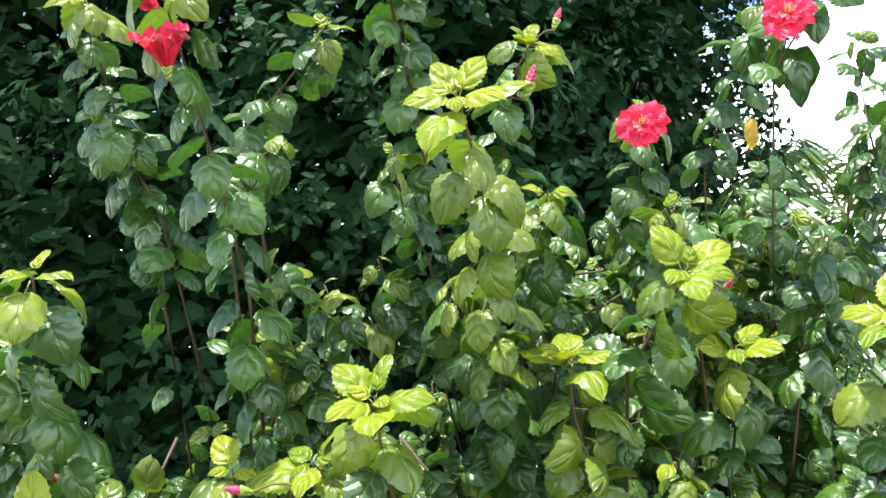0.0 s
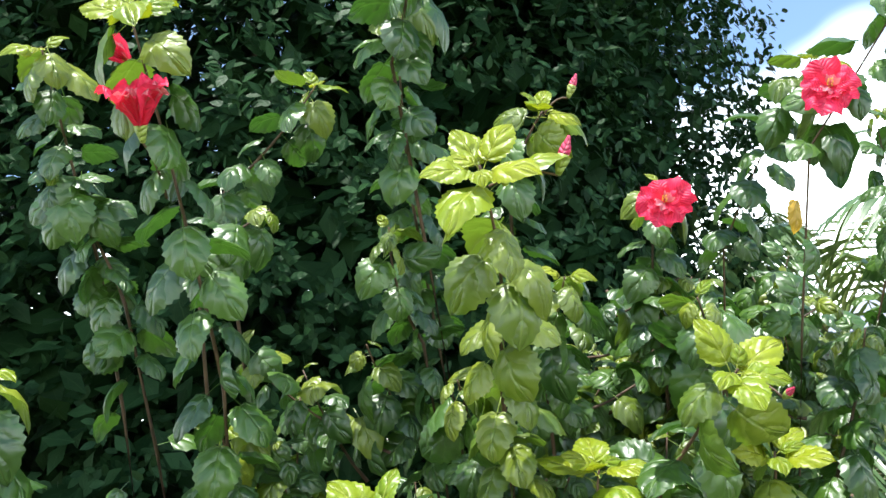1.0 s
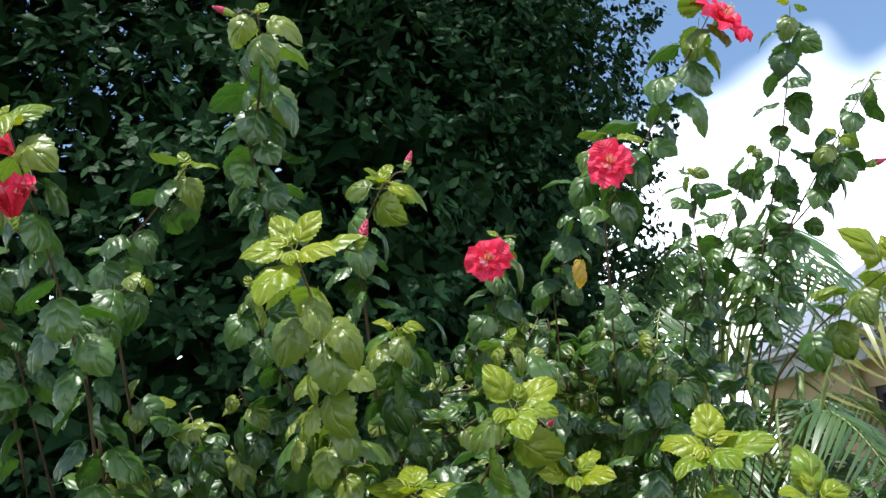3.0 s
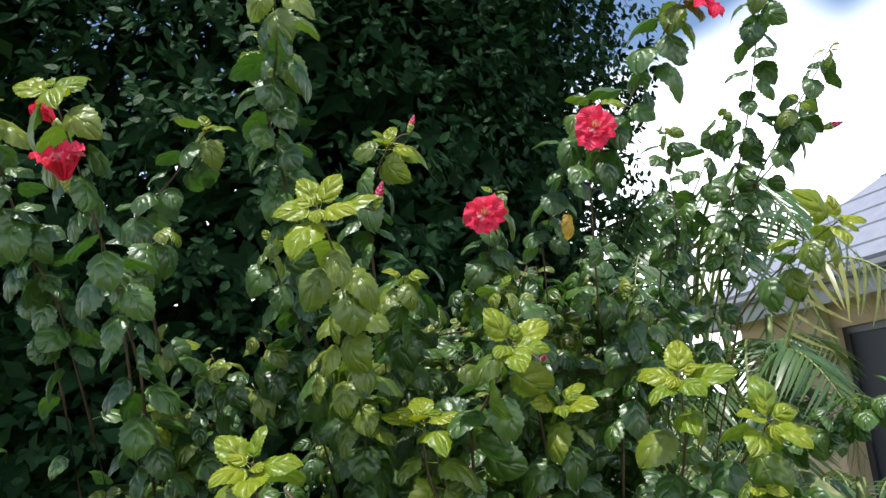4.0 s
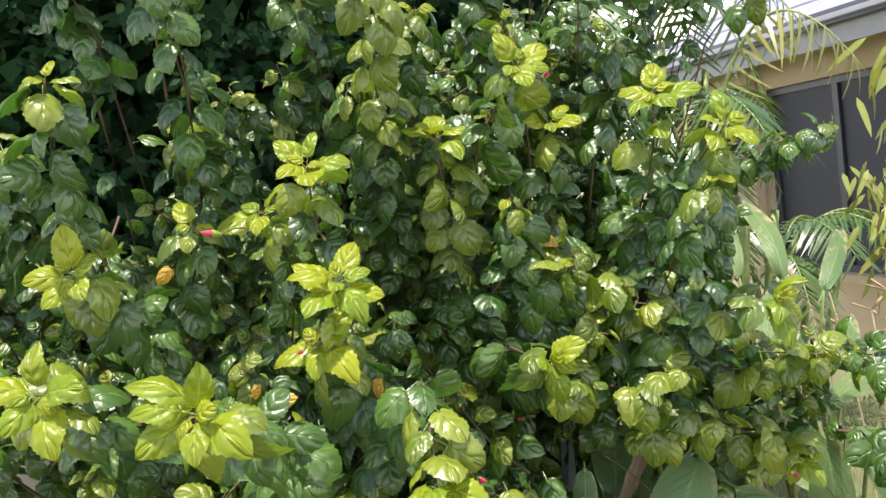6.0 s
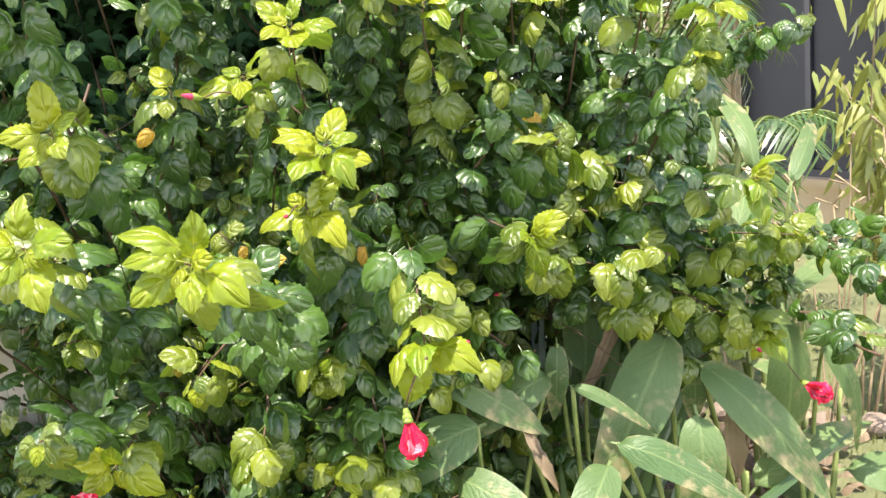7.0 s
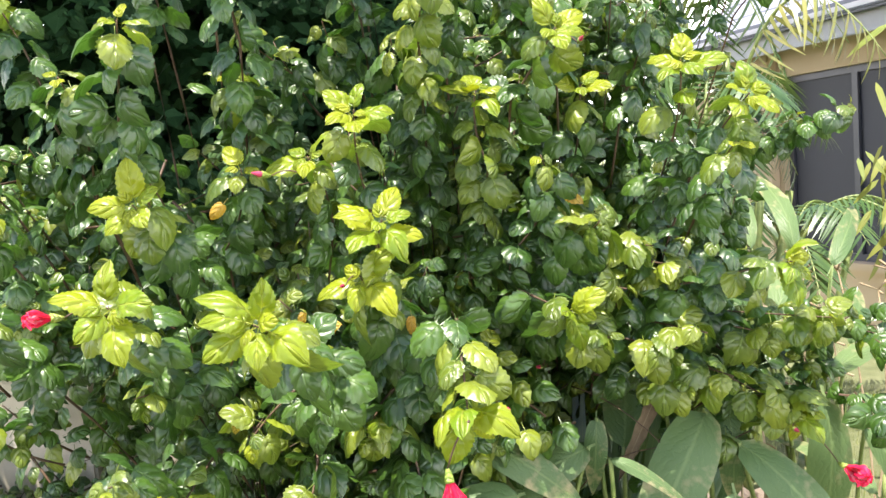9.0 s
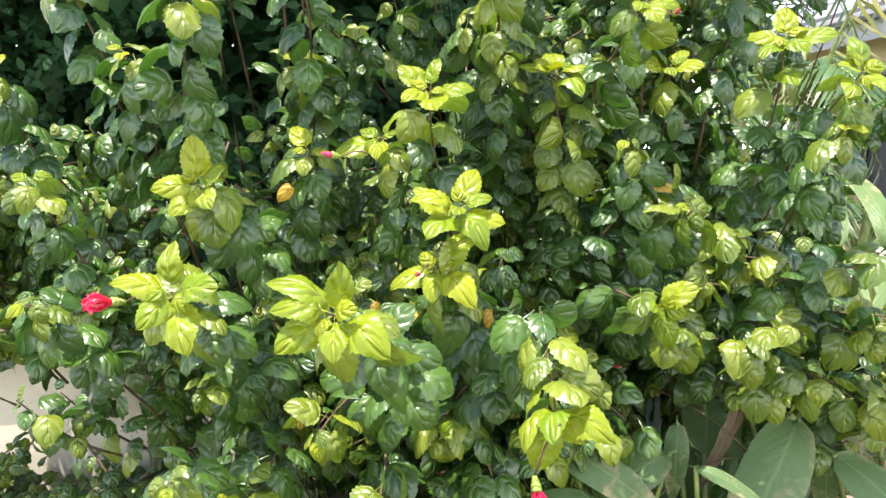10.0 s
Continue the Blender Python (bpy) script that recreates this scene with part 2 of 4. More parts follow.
def placed(at, way, face, size, wide=1.0):
    """4 x 4 matrix that lays a leaf at a point, along way, its upper side towards face."""
    y = Vector(way).normalized()
    x = y.cross(Vector(face))
    x = x.normalized() if x.length > 1e-4 else y.orthogonal().normalized()
    z = x.cross(y)
    m = Matrix.Identity(4)
    for i in range(3):
        m[i][0], m[i][1], m[i][2], m[i][3] = x[i] * size * wide, y[i] * size, z[i] * size, at[i]
    return m


def tube(bm, pts, r0, r1, sides=5):
    """A tapered round stem along points."""
    rings = []
    n = len(pts)
    for i, p in enumerate(pts):
        p = Vector(p)
        d = (Vector(pts[min(i + 1, n - 1)]) - Vector(pts[max(i - 1, 0)])).normalized()
        a = d.orthogonal().normalized()
        b = d.cross(a)
        r = r0 + (r1 - r0) * i / (n - 1)
        rings.append([bm.verts.new(p + (a * math.cos(6.2832 * k / sides) + b * math.sin(6.2832 * k / sides)) * r) for k in range(sides)])
    for q, w in zip(rings, rings[1:]):
        # keep neighbouring rings from twisting
        shift = min(range(sides), key=lambda s: (q[0].co - w[s].co).length)
        for k in range(sides):
            bm.faces.new((q[k], q[(k + 1) % sides], w[(k + 1 + shift) % sides], w[(k + shift) % sides]))
    bm.faces.new(rings[0][::-1])
    bm.faces.new(rings[-1])
    for f in bm.faces:
        f.smooth = True


def bend(a, b, c, n=10):
    """Points on a curve through b from a to c."""
    a, b, c = Vector(a), Vector(b), Vector(c)
    k = b * 2 - (a + c) / 2
    return [a * (1 - s) ** 2 + k * 2 * s * (1 - s) + c * s * s for s in (i / n for i in range(n + 1))]


def box(bm, lo, hi, bevel=0.0):
    made = bmesh.ops.create_cube(bm, size=1.0)["verts"]
    for v in made:
        v.co = Vector([lo[i] + (hi[i] - lo[i]) * (v.co[i] + 0.5) for i in range(3)])
    if bevel:
        edges = list({e for v in made for e in v.link_edges})
        bmesh.ops.bevel(bm, geom=edges, offset=bevel, segments=2, affect="EDGES")
    return bm


# ---- ground ----
def ground_sheet():
    bm = bmesh.new()
    xs = [-400, -60, -12] + [-6 + 0.4 * i for i in range(36)] + [14, 60, 400]
    ys = [-400, -60, -12] + [-5 + 0.4 * i for i in range(46)] + [20, 60, 400]
    grid = [[bm.verts.new((x, y, 0.02 * noise.noise(Vector((x * 0.6, y * 0.6, 0))) if abs(x) < 10 and abs(y) < 15 else 0)) for x in xs] for y in ys]
    for a, b in zip(grid, grid[1:]):
        for i in range(len(xs) - 1):
            bm.faces.new((a[i], a[i + 1], b[i + 1], b[i]))
    g = part("ground", bm, M_LAWN)
    tagged(g, "sunlit dry green lawn spreading round the garden bed", "lawn", kind="structure")
    bm = bmesh.new()
    rim = []
    for k in range(44):
        a = 6.2832 * k / 44
        rx, ry = 2.9 + 0.12 * math.sin(5 * a), 1.55 + 0.1 * math.sin(7 * a + 1)
        rim.append((-1.2 + rx * math.cos(a), 2.6 + ry * math.sin(a)))
    top = bm.verts.new((-1.2, 2.6, 0.09))
    mid = [bm.verts.new((-1.2 + (x + 1.2) * 0.8, 2.6 + (y - 2.6) * 0.8, 0.075 + 0.02 * random.random())) for x, y in rim]
    out = [bm.verts.new((x, y, -0.03)) for x, y in rim]
    for k in range(44):
        j = (k + 1) % 44
        bm.faces.new((top, mid[k], mid[j]))
        bm.faces.new((mid[k], out[k], out[j], mid[j]))
    b = part("garden_bed", bm, M_SOIL)
    tagged(b, "dark mulched garden bed under the shrubs", "garden bed", kind="structure")


ground_sheet()


# ---- hibiscus ----
LEAF = [blade(15, 0.64 + 0.03 * i, 10 + i, teeth=0.06, taper=0.95, droop=0.20 + 0.06 * i, fold=0.34 - 0.12 * (i % 3), wave=0.035, stalk=0.42, heart=0.3, cols=4, puff=0.8 + 0.25 * (i % 3), quilt=0.12, curl=0.5 + 0.15 * i) for i in range(5)]
# young blades: broad, toothed and rumpled
LEAF += [blade(19, 0.58 + 0.03 * i, 60 + i, teeth=0.055, taper=1.08, broad=0.44, droop=0.15 + 0.12 * i, fold=0.5 - 0.2 * i, wave=0.045, stalk=0.42, heart=0.22, cols=4, puff=0.6 + 0.25 * i, quilt=0.13, curl=0.3 + 0.3 * i) for i in range(3)]
FILL = [blade(8, 0.66, 30 + i, teeth=0.05, taper=1.0, cols=4, puff=0.9, droop=0.25 + 0.06 * i, fold=0.28, wave=0.03, stalk=0.4, heart=0.28, curl=0.6) for i in range(3)]
LEAF_LONG = 0.085
LEAF_MESH = {(k, m.name): mesh_of("leaf", LEAF[k][0] * LEAF_LONG, *LEAF[k][1:], m) for k in range(8) for m in (M_OLD, M_MID, M_NEW, M_YELLOW)}
GOLDEN = 2.39996


class Shrub:
    def __init__(self, at, label):
        self.root = thing("hibiscus_shrub", at, label, "shrub", "flowering hedge")
        self.at = Vector(at)
        self.fill = [[], [], []]
        self.lower = {}

    def stem(self, pts, r0, r1):
        bm = bmesh.new()
        tube(bm, pts, r0, r1)
        return keep(part("branch", bm, M_TWIG), self.root)

    def leaf(self, m, material, k):
        ob = new("leaf", LEAF_MESH[k, material.name])
        ob.matrix_basis = m @ Matrix.Scale(1 / LEAF_LONG, 4)
        return keep(ob, self.root)


def leaf_pose(at, out, up, size, r, young):
    """Blade hung from its stalk: young ones rise, old ones droop outwards, both turned to the light."""
    if young:
        up = up if up.z > 0.1 else Vector((up.x, -0.7, 0.35))
        way = out + up * r.uniform(0.0, 0.3) + Vector((0, 0, -0.12))
        face = up * 0.6 + SUN * 0.4 + Vector((0, -0.45, 0.1)) + Vector((r.gauss(0, 0.28), r.gauss(0, 0.28), r.gauss(0, 0.2)))
        return placed(at + out * size * 0.3, way, face, size, r.uniform(0.9, 1.1))
    rise = -0.15 - 1.0 * r.random()
    way = out + Vector((r.gauss(0, 0.2), r.gauss(0, 0.16), rise))
    face = out * 0.6 + SUN * 0.6 + Vector((0, -0.25, 0.1)) + Vector((r.gauss(0, 0.6), r.gauss(0, 0.5), r.gauss(0, 0.4)))
    stalk = out * size * 0.4
    return placed(at + stalk, way, face, size, r.uniform(0.88, 1.1))


def shoot(s, tip, via, seed, n=14, size=0.080, young=4, mid=5, gap=0.022, thick=0.0035, front=0.15):
    """A stem from the shrub's foot through via to tip, with leaves set spirally from the tip down."""
    r = random.Random(seed)
    tip, via = Vector(tip), Vector(via)
    foot = s.at + Vector((r.uniform(-0.12, 0.12), r.uniform(-0.08, 0.08), 0.03))
    low = bend(foot, (foot + via) / 2 + Vector((0, 0.16, 0.05)), via, 8)
    n = int(n * 1.6)
    size = min(size, 0.080) * 0.86
    gap *= 0.84
    young += 2 if young >= 4 else 0
    high = bend(via, (via + tip) / 2 + Vector((r.gauss(0, 0.012), 0.01, 0)), tip, 14)
    pts = low[:-1] + high
    s.stem(pts, thick * 1.15, thick * 0.45)
    back = pts[::-1]
    seg, done, along = 0, 0.0, 0.004
    for i in range(n):
        while seg < len(back) - 2 and along > done + (back[seg] - back[seg + 1]).length:
            done += (back[seg] - back[seg + 1]).length
            seg += 1
        d = back[seg + 1] - back[seg]
        at = back[seg] + d.normalized() * (along - done)
        axis = -d.normalized()
        a = GOLDEN * i + seed
        ref = axis.orthogonal().normalized()
        out = (ref * math.cos(a) + axis.cross(ref) * math.sin(a))
        out = (out + Vector((0, -front, 0.0)) + axis * (0.5 if i < young else 0.1)).normalized()
        grown = 0.45 + 0.05 * i if i < 2 else min(1.0, 0.72 + 0.1 * (i - 2))
        m = M_NEW if i < young else M_MID if i < young + mid else M_OLD
        sz = size * grown * r.uniform(0.85, 1.15) * (1.0 if i < young else 0.88)
        lie, k = leaf_pose(at, out, axis, sz, r, i < young), r.randrange(5)
        if i < 13:
            s.leaf(lie, m, 5 + k % 3 if i < young else k)
        else:
            s.lower.setdefault((k % 3, m.name), []).append(np.array(lie))
        if i == n - 1:
            for q in range(14 if seed not in (34, 35, 36, 37, 38, 39) else 4):
                k = min(seg + 1 + q // 2, len(back) - 1)
                a2 = GOLDEN * (i + q)
                o2 = (ref * math.cos(a2) + axis.cross(ref) * math.sin(a2) + Vector((0, -0.2, 0))).normalized()
                s.fill[0].append((r.randrange(3), leaf_pose(back[k].lerp(back[k - 1], 0.5 * (q % 2)), o2, axis, size * r.uniform(0.7, 1.0), r, False)))
        along += gap * (0.14 if i < min(young, 5) else 0.6 if i < 7 else 1.0) * r.uniform(0.7, 1.3)


def thicket(s, lo, hi, count, seed, size=0.075, keepout=None):
    """Inner twigs of a shrub with their leaves."""
    r = random.Random(seed)
    bm = bmesh.new()
    for c in range(count):
        tip = Vector([r.uniform(lo[i], hi[i]) for i in range(3)])
        if keepout and keepout(tip):
            continue
        d = Vector((r.gauss(0, 0.5), r.gauss(-0.55, 0.35), r.gauss(0.55, 0.4))).normalized()
        start = tip - d * r.uniform(0.2, 0.35)
        tube(bm, bend(start, (start + tip) / 2 + Vector((0, 0, -0.02)), tip, 4), 0.004, 0.0015, 4)
        for i in range(r.randrange(13, 18)):
            at = tip.lerp(start, i / 17)
            a = GOLDEN * i + c
            ref = d.orthogonal().normalized()
            out = (ref * math.cos(a) + d.cross(ref) * math.sin(a) + d * 0.2 + Vector((0, -0.25, 0))).normalized()
            sz = size * min(1.0, 0.5 + 0.12 * i) * r.uniform(0.75, 1.2)
            s.fill[1 if (i <= 2 and c % 2) or (c * 7 + i) % 5 == 0 else 0].append((r.randrange(3), leaf_pose(at, out, d, sz, r, i < 2)))
    keep(part("inner_twig", bm, M_TWIG), s.root)["kind"] = "stuff"


def close_shrub(s):
    for (k, name), mats in s.lower.items():
        ob = new("foliage", swarm("foliage", LEAF[k], mats, bpy.data.materials[name]))
        tagged(keep(ob, s.root), kind="stuff")
    for group, m in zip(s.fill, (M_OLD, M_MID, M_NEW)):
        for k in range(3):
            mats = [np.array(x) for j, x in group if j == k]
            if mats:
                ob = new("foliage", swarm("foliage", FILL[k], mats, m))
                tagged(keep(ob, s.root), kind="stuff")


# ---- flowers ----
def petal_template(seed, width=0.42, cup=0.35, ruffle=0.07, nx=4, ny=5):
    r = random.Random(seed)
    v, uv, f = [], [], []
    ph = r.uniform(0, 6)
    for j in range(ny + 1):
        s = j / ny
        w = width * (0.16 + 0.95 * math.sin(min(s * 1.25, 1.0) * 1.5708) - 0.12 * s)
        for i in range(nx + 1):
            u = i / nx * 2 - 1
            y = s * (1 - 0.14 * u * u * s) + 0.03 * s * math.sin(7 * u + ph)
            z = cup * s - 0.28 * s * s * s + ruffle * s * s * math.sin(6 * u + ph + 3 * s) - 0.05 * u * u
            v.append((u * w, y, z))
            uv.append(((u + 1) / 2, s))
    for j in range(ny):
        for i in range(nx):
            a = j * (nx + 1) + i
            f.append((a, a + 1, a + nx + 2, a + nx + 1))
    return np.array(v), np.array(f), np.array(uv)


def petal_mesh(m, *shape, crumple=0.0, **more):
    v, f, uv = petal_template(*shape, **more)
    for i, p in enumerate(v):
        q = Vector((p[0] * 3.2, p[1] * 3.2, shape[0] * 1.7))
        v[i] = p + np.array((noise.noise(q), noise.noise(q + Vector((7, 0, 0))), noise.noise(q + Vector((0, 7, 0))))) * crumple * p[1]
    return mesh_of("petal", v * 0.05, f, uv, m)


PETAL = {m.name: [petal_mesh(m, 70 + i, 0.56, ruffle=0.13, nx=8, ny=7, crumple=0.08) for i in range(4)] for m in (M_PETAL, M_PALE)}
LIMP = {m.name: [petal_mesh(m, 90 + i, 0.40, 0.85, 0.12, 10, 10, crumple=0.2) for i in range(4)] for m in (M_PETAL, M_PALE)}


def cup_mesh(name, length, r0, r1, material, lobes=5, tip=0.0):
    """A small ribbed cup along +z."""
    v, f = [], []
    rings = 5
    for j in range(rings + 1):
        s = j / rings
        rad = (r0 + (r1 - r0) * math.sin(s * 1.5708)) if not tip else r1 * math.sin(min(1, 0.15 + s * 0.9) * 2.9) ** 0.8 * (1 - tip * s) + 0.0006
        for k in range(10):
            a = 6.2832 * k / 10
            q = rad * (1 + 0.1 * (1 if k % 2 else -1) * s)
            v.append((q * math.cos(a + 0.9 * s), q * math.sin(a + 0.9 * s), length * s))
    for j in range(rings):
        for k in range(10):
            f.append((j * 10 + k, j * 10 + (k + 1) % 10, j * 10 + 10 + (k + 1) % 10, j * 10 + 10 + k))
    f.append(tuple(range(9, -1, -1)))
    f.append(tuple(rings * 10 + k for k in range(10)))
    uv = [((k % 10) / 10, (k // 10) / rings) for k in range(len(v))]
    return mesh_of(name, v, f, uv, material)


CALYX = cup_mesh("calyx", 0.022, 0.003, 0.008, M_CALYX)
BUD_CUP = cup_mesh("calyx", 0.026, 0.003, 0.0085, M_CALYX)
BUD_RED = cup_mesh("furled_petal", 0.034, 0.006, 0.0085, M_BUD, tip=0.55)


def stamen_mesh():
    bm = bmesh.new()
    tube(bm, [(0, 0, 0.01), (0.001, 0, 0.03), (0.004, 0, 0.055)], 0.002, 0.0012)
    me = bpy.data.meshes.new("stamen")
    bm.to_mesh(me)
    bm.free()
    me.materials.append(M_STAMEN)
    bm = bmesh.new()
    r = random.Random(5)
    for k in range(26):
        h = r.uniform(0.032, 0.058)
        a = r.uniform(0, 6.28)
        bmesh.ops.create_icosphere(bm, subdivisions=1, radius=0.0016, matrix=Matrix.Translation((0.004 * h / 0.055 + 0.006 * math.cos(a), 0.006 * math.sin(a), h)))
    me2 = bpy.data.meshes.new("pollen")
    bm.to_mesh(me2)
    bm.free()
    me2.materials.append(M_POLLEN)
    return me, me2


STAMEN, ANTHERS = stamen_mesh()


def aim(at, face, spin=0.0):
    return Matrix.Translation(at) @ Vector(face).to_track_quat("Z", "Y").to_matrix().to_4x4() @ Matrix.Rotation(spin, 4, "Z")


def flower(s, at, face, size=0.055, seed=0, limp=False, double=True, stem_from=None):
    """An open or a wilting bloom: calyx, two whorls of petals, stamen column."""
    size *= 1.0 if limp else 0.86
    r = random.Random(seed)
    base = new("flower", CALYX)
    base.matrix_basis = aim(Vector(at) - Vector(face).normalized() * 0.02, face, r.uniform(0, 6))
    tagged(base, "wilted crumpled pink-red hibiscus bloom" if limp else "open pink-red double hibiscus bloom")
    keep(base, s.root)
    rings = [(0.0, 1.0, 5, M_PETAL)] + ([(0.35, 0.62, 4, M_PETAL)] if double else []) + ([(0.1, 0.8, 5, M_PALE)] if limp else [(0.6, 0.42, 2, M_PALE)] if double else [])
    for ring, (steep, scale, count, m) in enumerate(rings):
        for k in range(count):
            mesh = (LIMP if limp else PETAL)[m.name][(k + ring) % 4]
            ob = new("petal", mesh)
            tilt = (limp if limp else 0.12 + steep) + r.gauss(0, 0.1)
            sc = size / 0.05 * scale * r.uniform(0.9, 1.1)
            ob.matrix_basis = Matrix.Translation((0, 0, 0.018 + 0.003 * ring)) @ Matrix.Rotation(6.2832 * k / count + 0.5 * ring + r.gauss(0, 0.16), 4, "Z") @ Matrix.Rotation(tilt, 4, "X") @ Matrix.Diagonal((sc, sc, sc, 1))
            ob.parent = base
    for name, me in (("stamen", STAMEN), ("pollen", ANTHERS)):
        ob = new(name, me)
        ob.parent = base
        ob.location = (0, 0, 0.01)
        ob.scale = (size / 0.075,) * 3
    if stem_from:
        p = Vector(at) - Vector(face).normalized() * 0.02
        s.stem(bend(stem_from, (Vector(stem_from) + p) / 2 + Vector((0, 0, 0.01)), p, 5), 0.002, 0.0014)


def bud(s, at, face, size=1.0, stem_from=None):
    base = new("bud", BUD_CUP)
    base.matrix_basis = aim(at, face) @ Matrix.Diagonal((size * 0.85, size * 0.85, size * 0.8, 1))
    tagged(base, "closed red hibiscus bud in a green calyx")
    keep(base, s.root)
    ob = new("furled_petal", BUD_RED)
    ob.parent = base
    ob.location = (0, 0, 0.018)
    if stem_from:
        s.stem(bend(stem_from, (Vector(stem_from) + Vector(at)) / 2 + Vector((0, 0, 0.01)), at, 5), 0.0018, 0.0014)


def dead_leaf(s, at, way, size=0.06, face=(0.5, -0.6, 0.3)):
    return s.leaf(placed(at, way, face, size * 0.85, 0.75), M_YELLOW, 0)


left = Shrub((-0.55, 1.85, 0.05), "tall glossy green hibiscus shrub with wilting pink blooms")
centre = Shrub((0.02, 2.3, 0.05), "glossy hibiscus shrub with yellow-green young shoots")
right = Shrub((0.55, 2.6, 0.05), "leggy hibiscus shrub with open pink-red blooms against sky")
low = Shrub((-0.4, 1.55, 0.05), "low dense hibiscus shrub with lime-green rosettes before a wall")

# left shrub
shoot(left, (-0.383, 1.207, 2.376), (-0.352, 1.449, 1.918), 1, 40, 0.085, 4, 4, 0.028)
shoot(left, (-0.239, 1.560, 2.412), (-0.411, 1.582, 2.244), 2, 12, 0.075, 3, 3)
shoot(left, (-0.306, 1.522, 2.193), (-0.419, 1.506, 2.123), 3, 8, 0.075, 1, 2)
shoot(left, (-0.597, 1.357, 2.426), (-0.619, 1.582, 2.146), 4, 18, 0.075, 3, 4)
shoot(left, (-0.638, 1.457, 2.271), (-0.567, 1.573, 2.075), 5, 14, 0.075, 0, 2)
shoot(left, (-0.429, 1.630, 1.869), (-0.416, 1.745, 1.735), 6, 12, 0.085, 2, 5)
shoot(left, (-0.490, 1.101, 1.918), (-0.542, 1.197, 1.750), 7, 14, 0.08, 3, 3)
shoot(left, (-0.662, 1.227, 1.845), (-0.668, 1.352, 1.622), 8, 14, 0.08, 2, 3)
shoot(left, (-0.368, 1.404, 1.646), (-0.438, 1.482, 1.465), 9, 12, 0.08, 3, 3)
# centre shrub
shoot(centre, (0.044, 1.203, 2.118), (0.038, 1.414, 1.906), 11, 32, 0.095, 6, 22, 0.024)
shoot(centre, (-0.099, 1.555, 2.595), (-0.119, 1.752, 2.284), 12, 24, 0.085, 2, 6)
shoot(centre, (0.131, 1.588, 2.339), (0.065, 1.620, 2.221), 13, 12, 0.075, 4, 3)
shoot(centre, (-0.135, 1.607, 2.172), (-0.106, 1.726, 1.995), 14, 14, 0.07, 1, 5)
shoot(centre, (0.137, 1.538, 2.051), (0.096, 1.684, 1.911), 15, 12, 0.075, 2, 3)
shoot(centre, (-0.203, 1.714, 1.999), (-0.127, 1.857, 1.822), 16, 12, 0.08, 0, 4)
shoot(centre, (-0.039, 1.378, 2.601), (-0.099, 1.499, 2.408), 17, 16, 0.085, 2, 5)
shoot(centre, (-0.025, 1.469, 1.905), (0.012, 1.670, 1.743), 18, 16, 0.08, 0, 5)
shoot(centre, (0.156, 1.464, 1.780), (0.172, 1.471, 1.609), 19, 20, 0.095, 6, 18)
shoot(centre, (0.326, 1.360, 1.884), (0.234, 1.491, 1.749), 20, 16, 0.09, 5, 4)
shoot(centre, (-0.098, 1.253, 1.739), (-0.095, 1.349, 1.566), 21, 14, 0.08, 5, 4)
shoot(centre, (0.281, 1.396, 1.623), (0.211, 1.480, 1.407), 22, 14, 0.08, 1, 4)
# right shrub
shoot(right, (0.337, 1.806, 2.268), (0.308, 1.852, 2.004), 31, 14, 0.075, 2, 5)
shoot(right, (0.566, 1.615, 2.390), (0.429, 1.811, 2.132), 32, 16, 0.07, 3, 5, thick=0.0022)
shoot(right, (0.744, 1.457, 2.531), (0.523, 1.572, 2.224), 33, 13, 0.075, 3, 5, thick=0.0022)
shoot(right, (0.922, 1.563, 2.581), (0.821, 1.664, 2.164), 34, 32, 0.058, 1, 3, 0.022, thick=0.0022)
shoot(right, (1.049, 1.597, 2.429), (0.874, 1.656, 2.189), 35, 9, 0.055, 2, 2, thick=0.0022)
shoot(right, (0.952, 1.560, 2.310), (0.857, 1.675, 2.168), 36, 17, 0.06, 2, 3, thick=0.0022)
shoot(right, (0.827, 1.200, 1.998), (0.715, 1.411, 1.885), 37, 8, 0.06, 4, 6, thick=0.0022)
shoot(right, (0.767, 1.906, 2.407), (0.728, 1.790, 2.128), 38, 20, 0.06, 1, 3, thick=0.0022)
shoot(right, (0.850, 1.688, 2.359), (0.677, 1.783, 2.044), 39, 27, 0.06, 0, 3, thick=0.0022)
shoot(right, (0.608, 1.716, 1.963), (0.545, 1.760, 1.751), 40, 12, 0.085, 0, 3)
shoot(right, (0.598, 1.413, 1.804), (0.595, 1.541, 1.603), 41, 18, 0.095, 7, 3, 0.03)
shoot(right, (0.711, 1.324, 1.716), (0.636, 1.498, 1.559), 42, 16, 0.09, 6, 3)
shoot(right, (0.409, 1.589, 1.783), (0.388, 1.675, 1.566), 43, 14, 0.085, 4, 4)
shoot(right, (0.319, 1.518, 2.001), (0.359, 1.613, 1.852), 44, 10, 0.085, 1, 3)
shoot(right, (0.791, 1.338, 1.358), (0.592, 1.488, 1.303), 45, 18, 0.085, 5, 5, front=0.2)
shoot(right, (0.929, 1.468, 1.203), (0.612, 1.692, 1.217), 46, 22, 0.085, 2, 10)
shoot(right, (0.882, 1.539, 0.959), (0.527, 1.580, 1.187), 47, 24, 0.085, 5, 10)
shoot(right, (0.322, 1.327, 1.282), (0.219, 1.450, 1.326), 48, 12, 0.085, 4, 3, front=0.2)
shoot(right, (0.392, 1.351, 1.474), (0.316, 1.475, 1.403), 49, 12, 0.085, 1, 5)
shoot(right, (0.675, 1.313, 1.619), (0.625, 1.470, 1.446), 50, 12, 0.085, 2, 4)
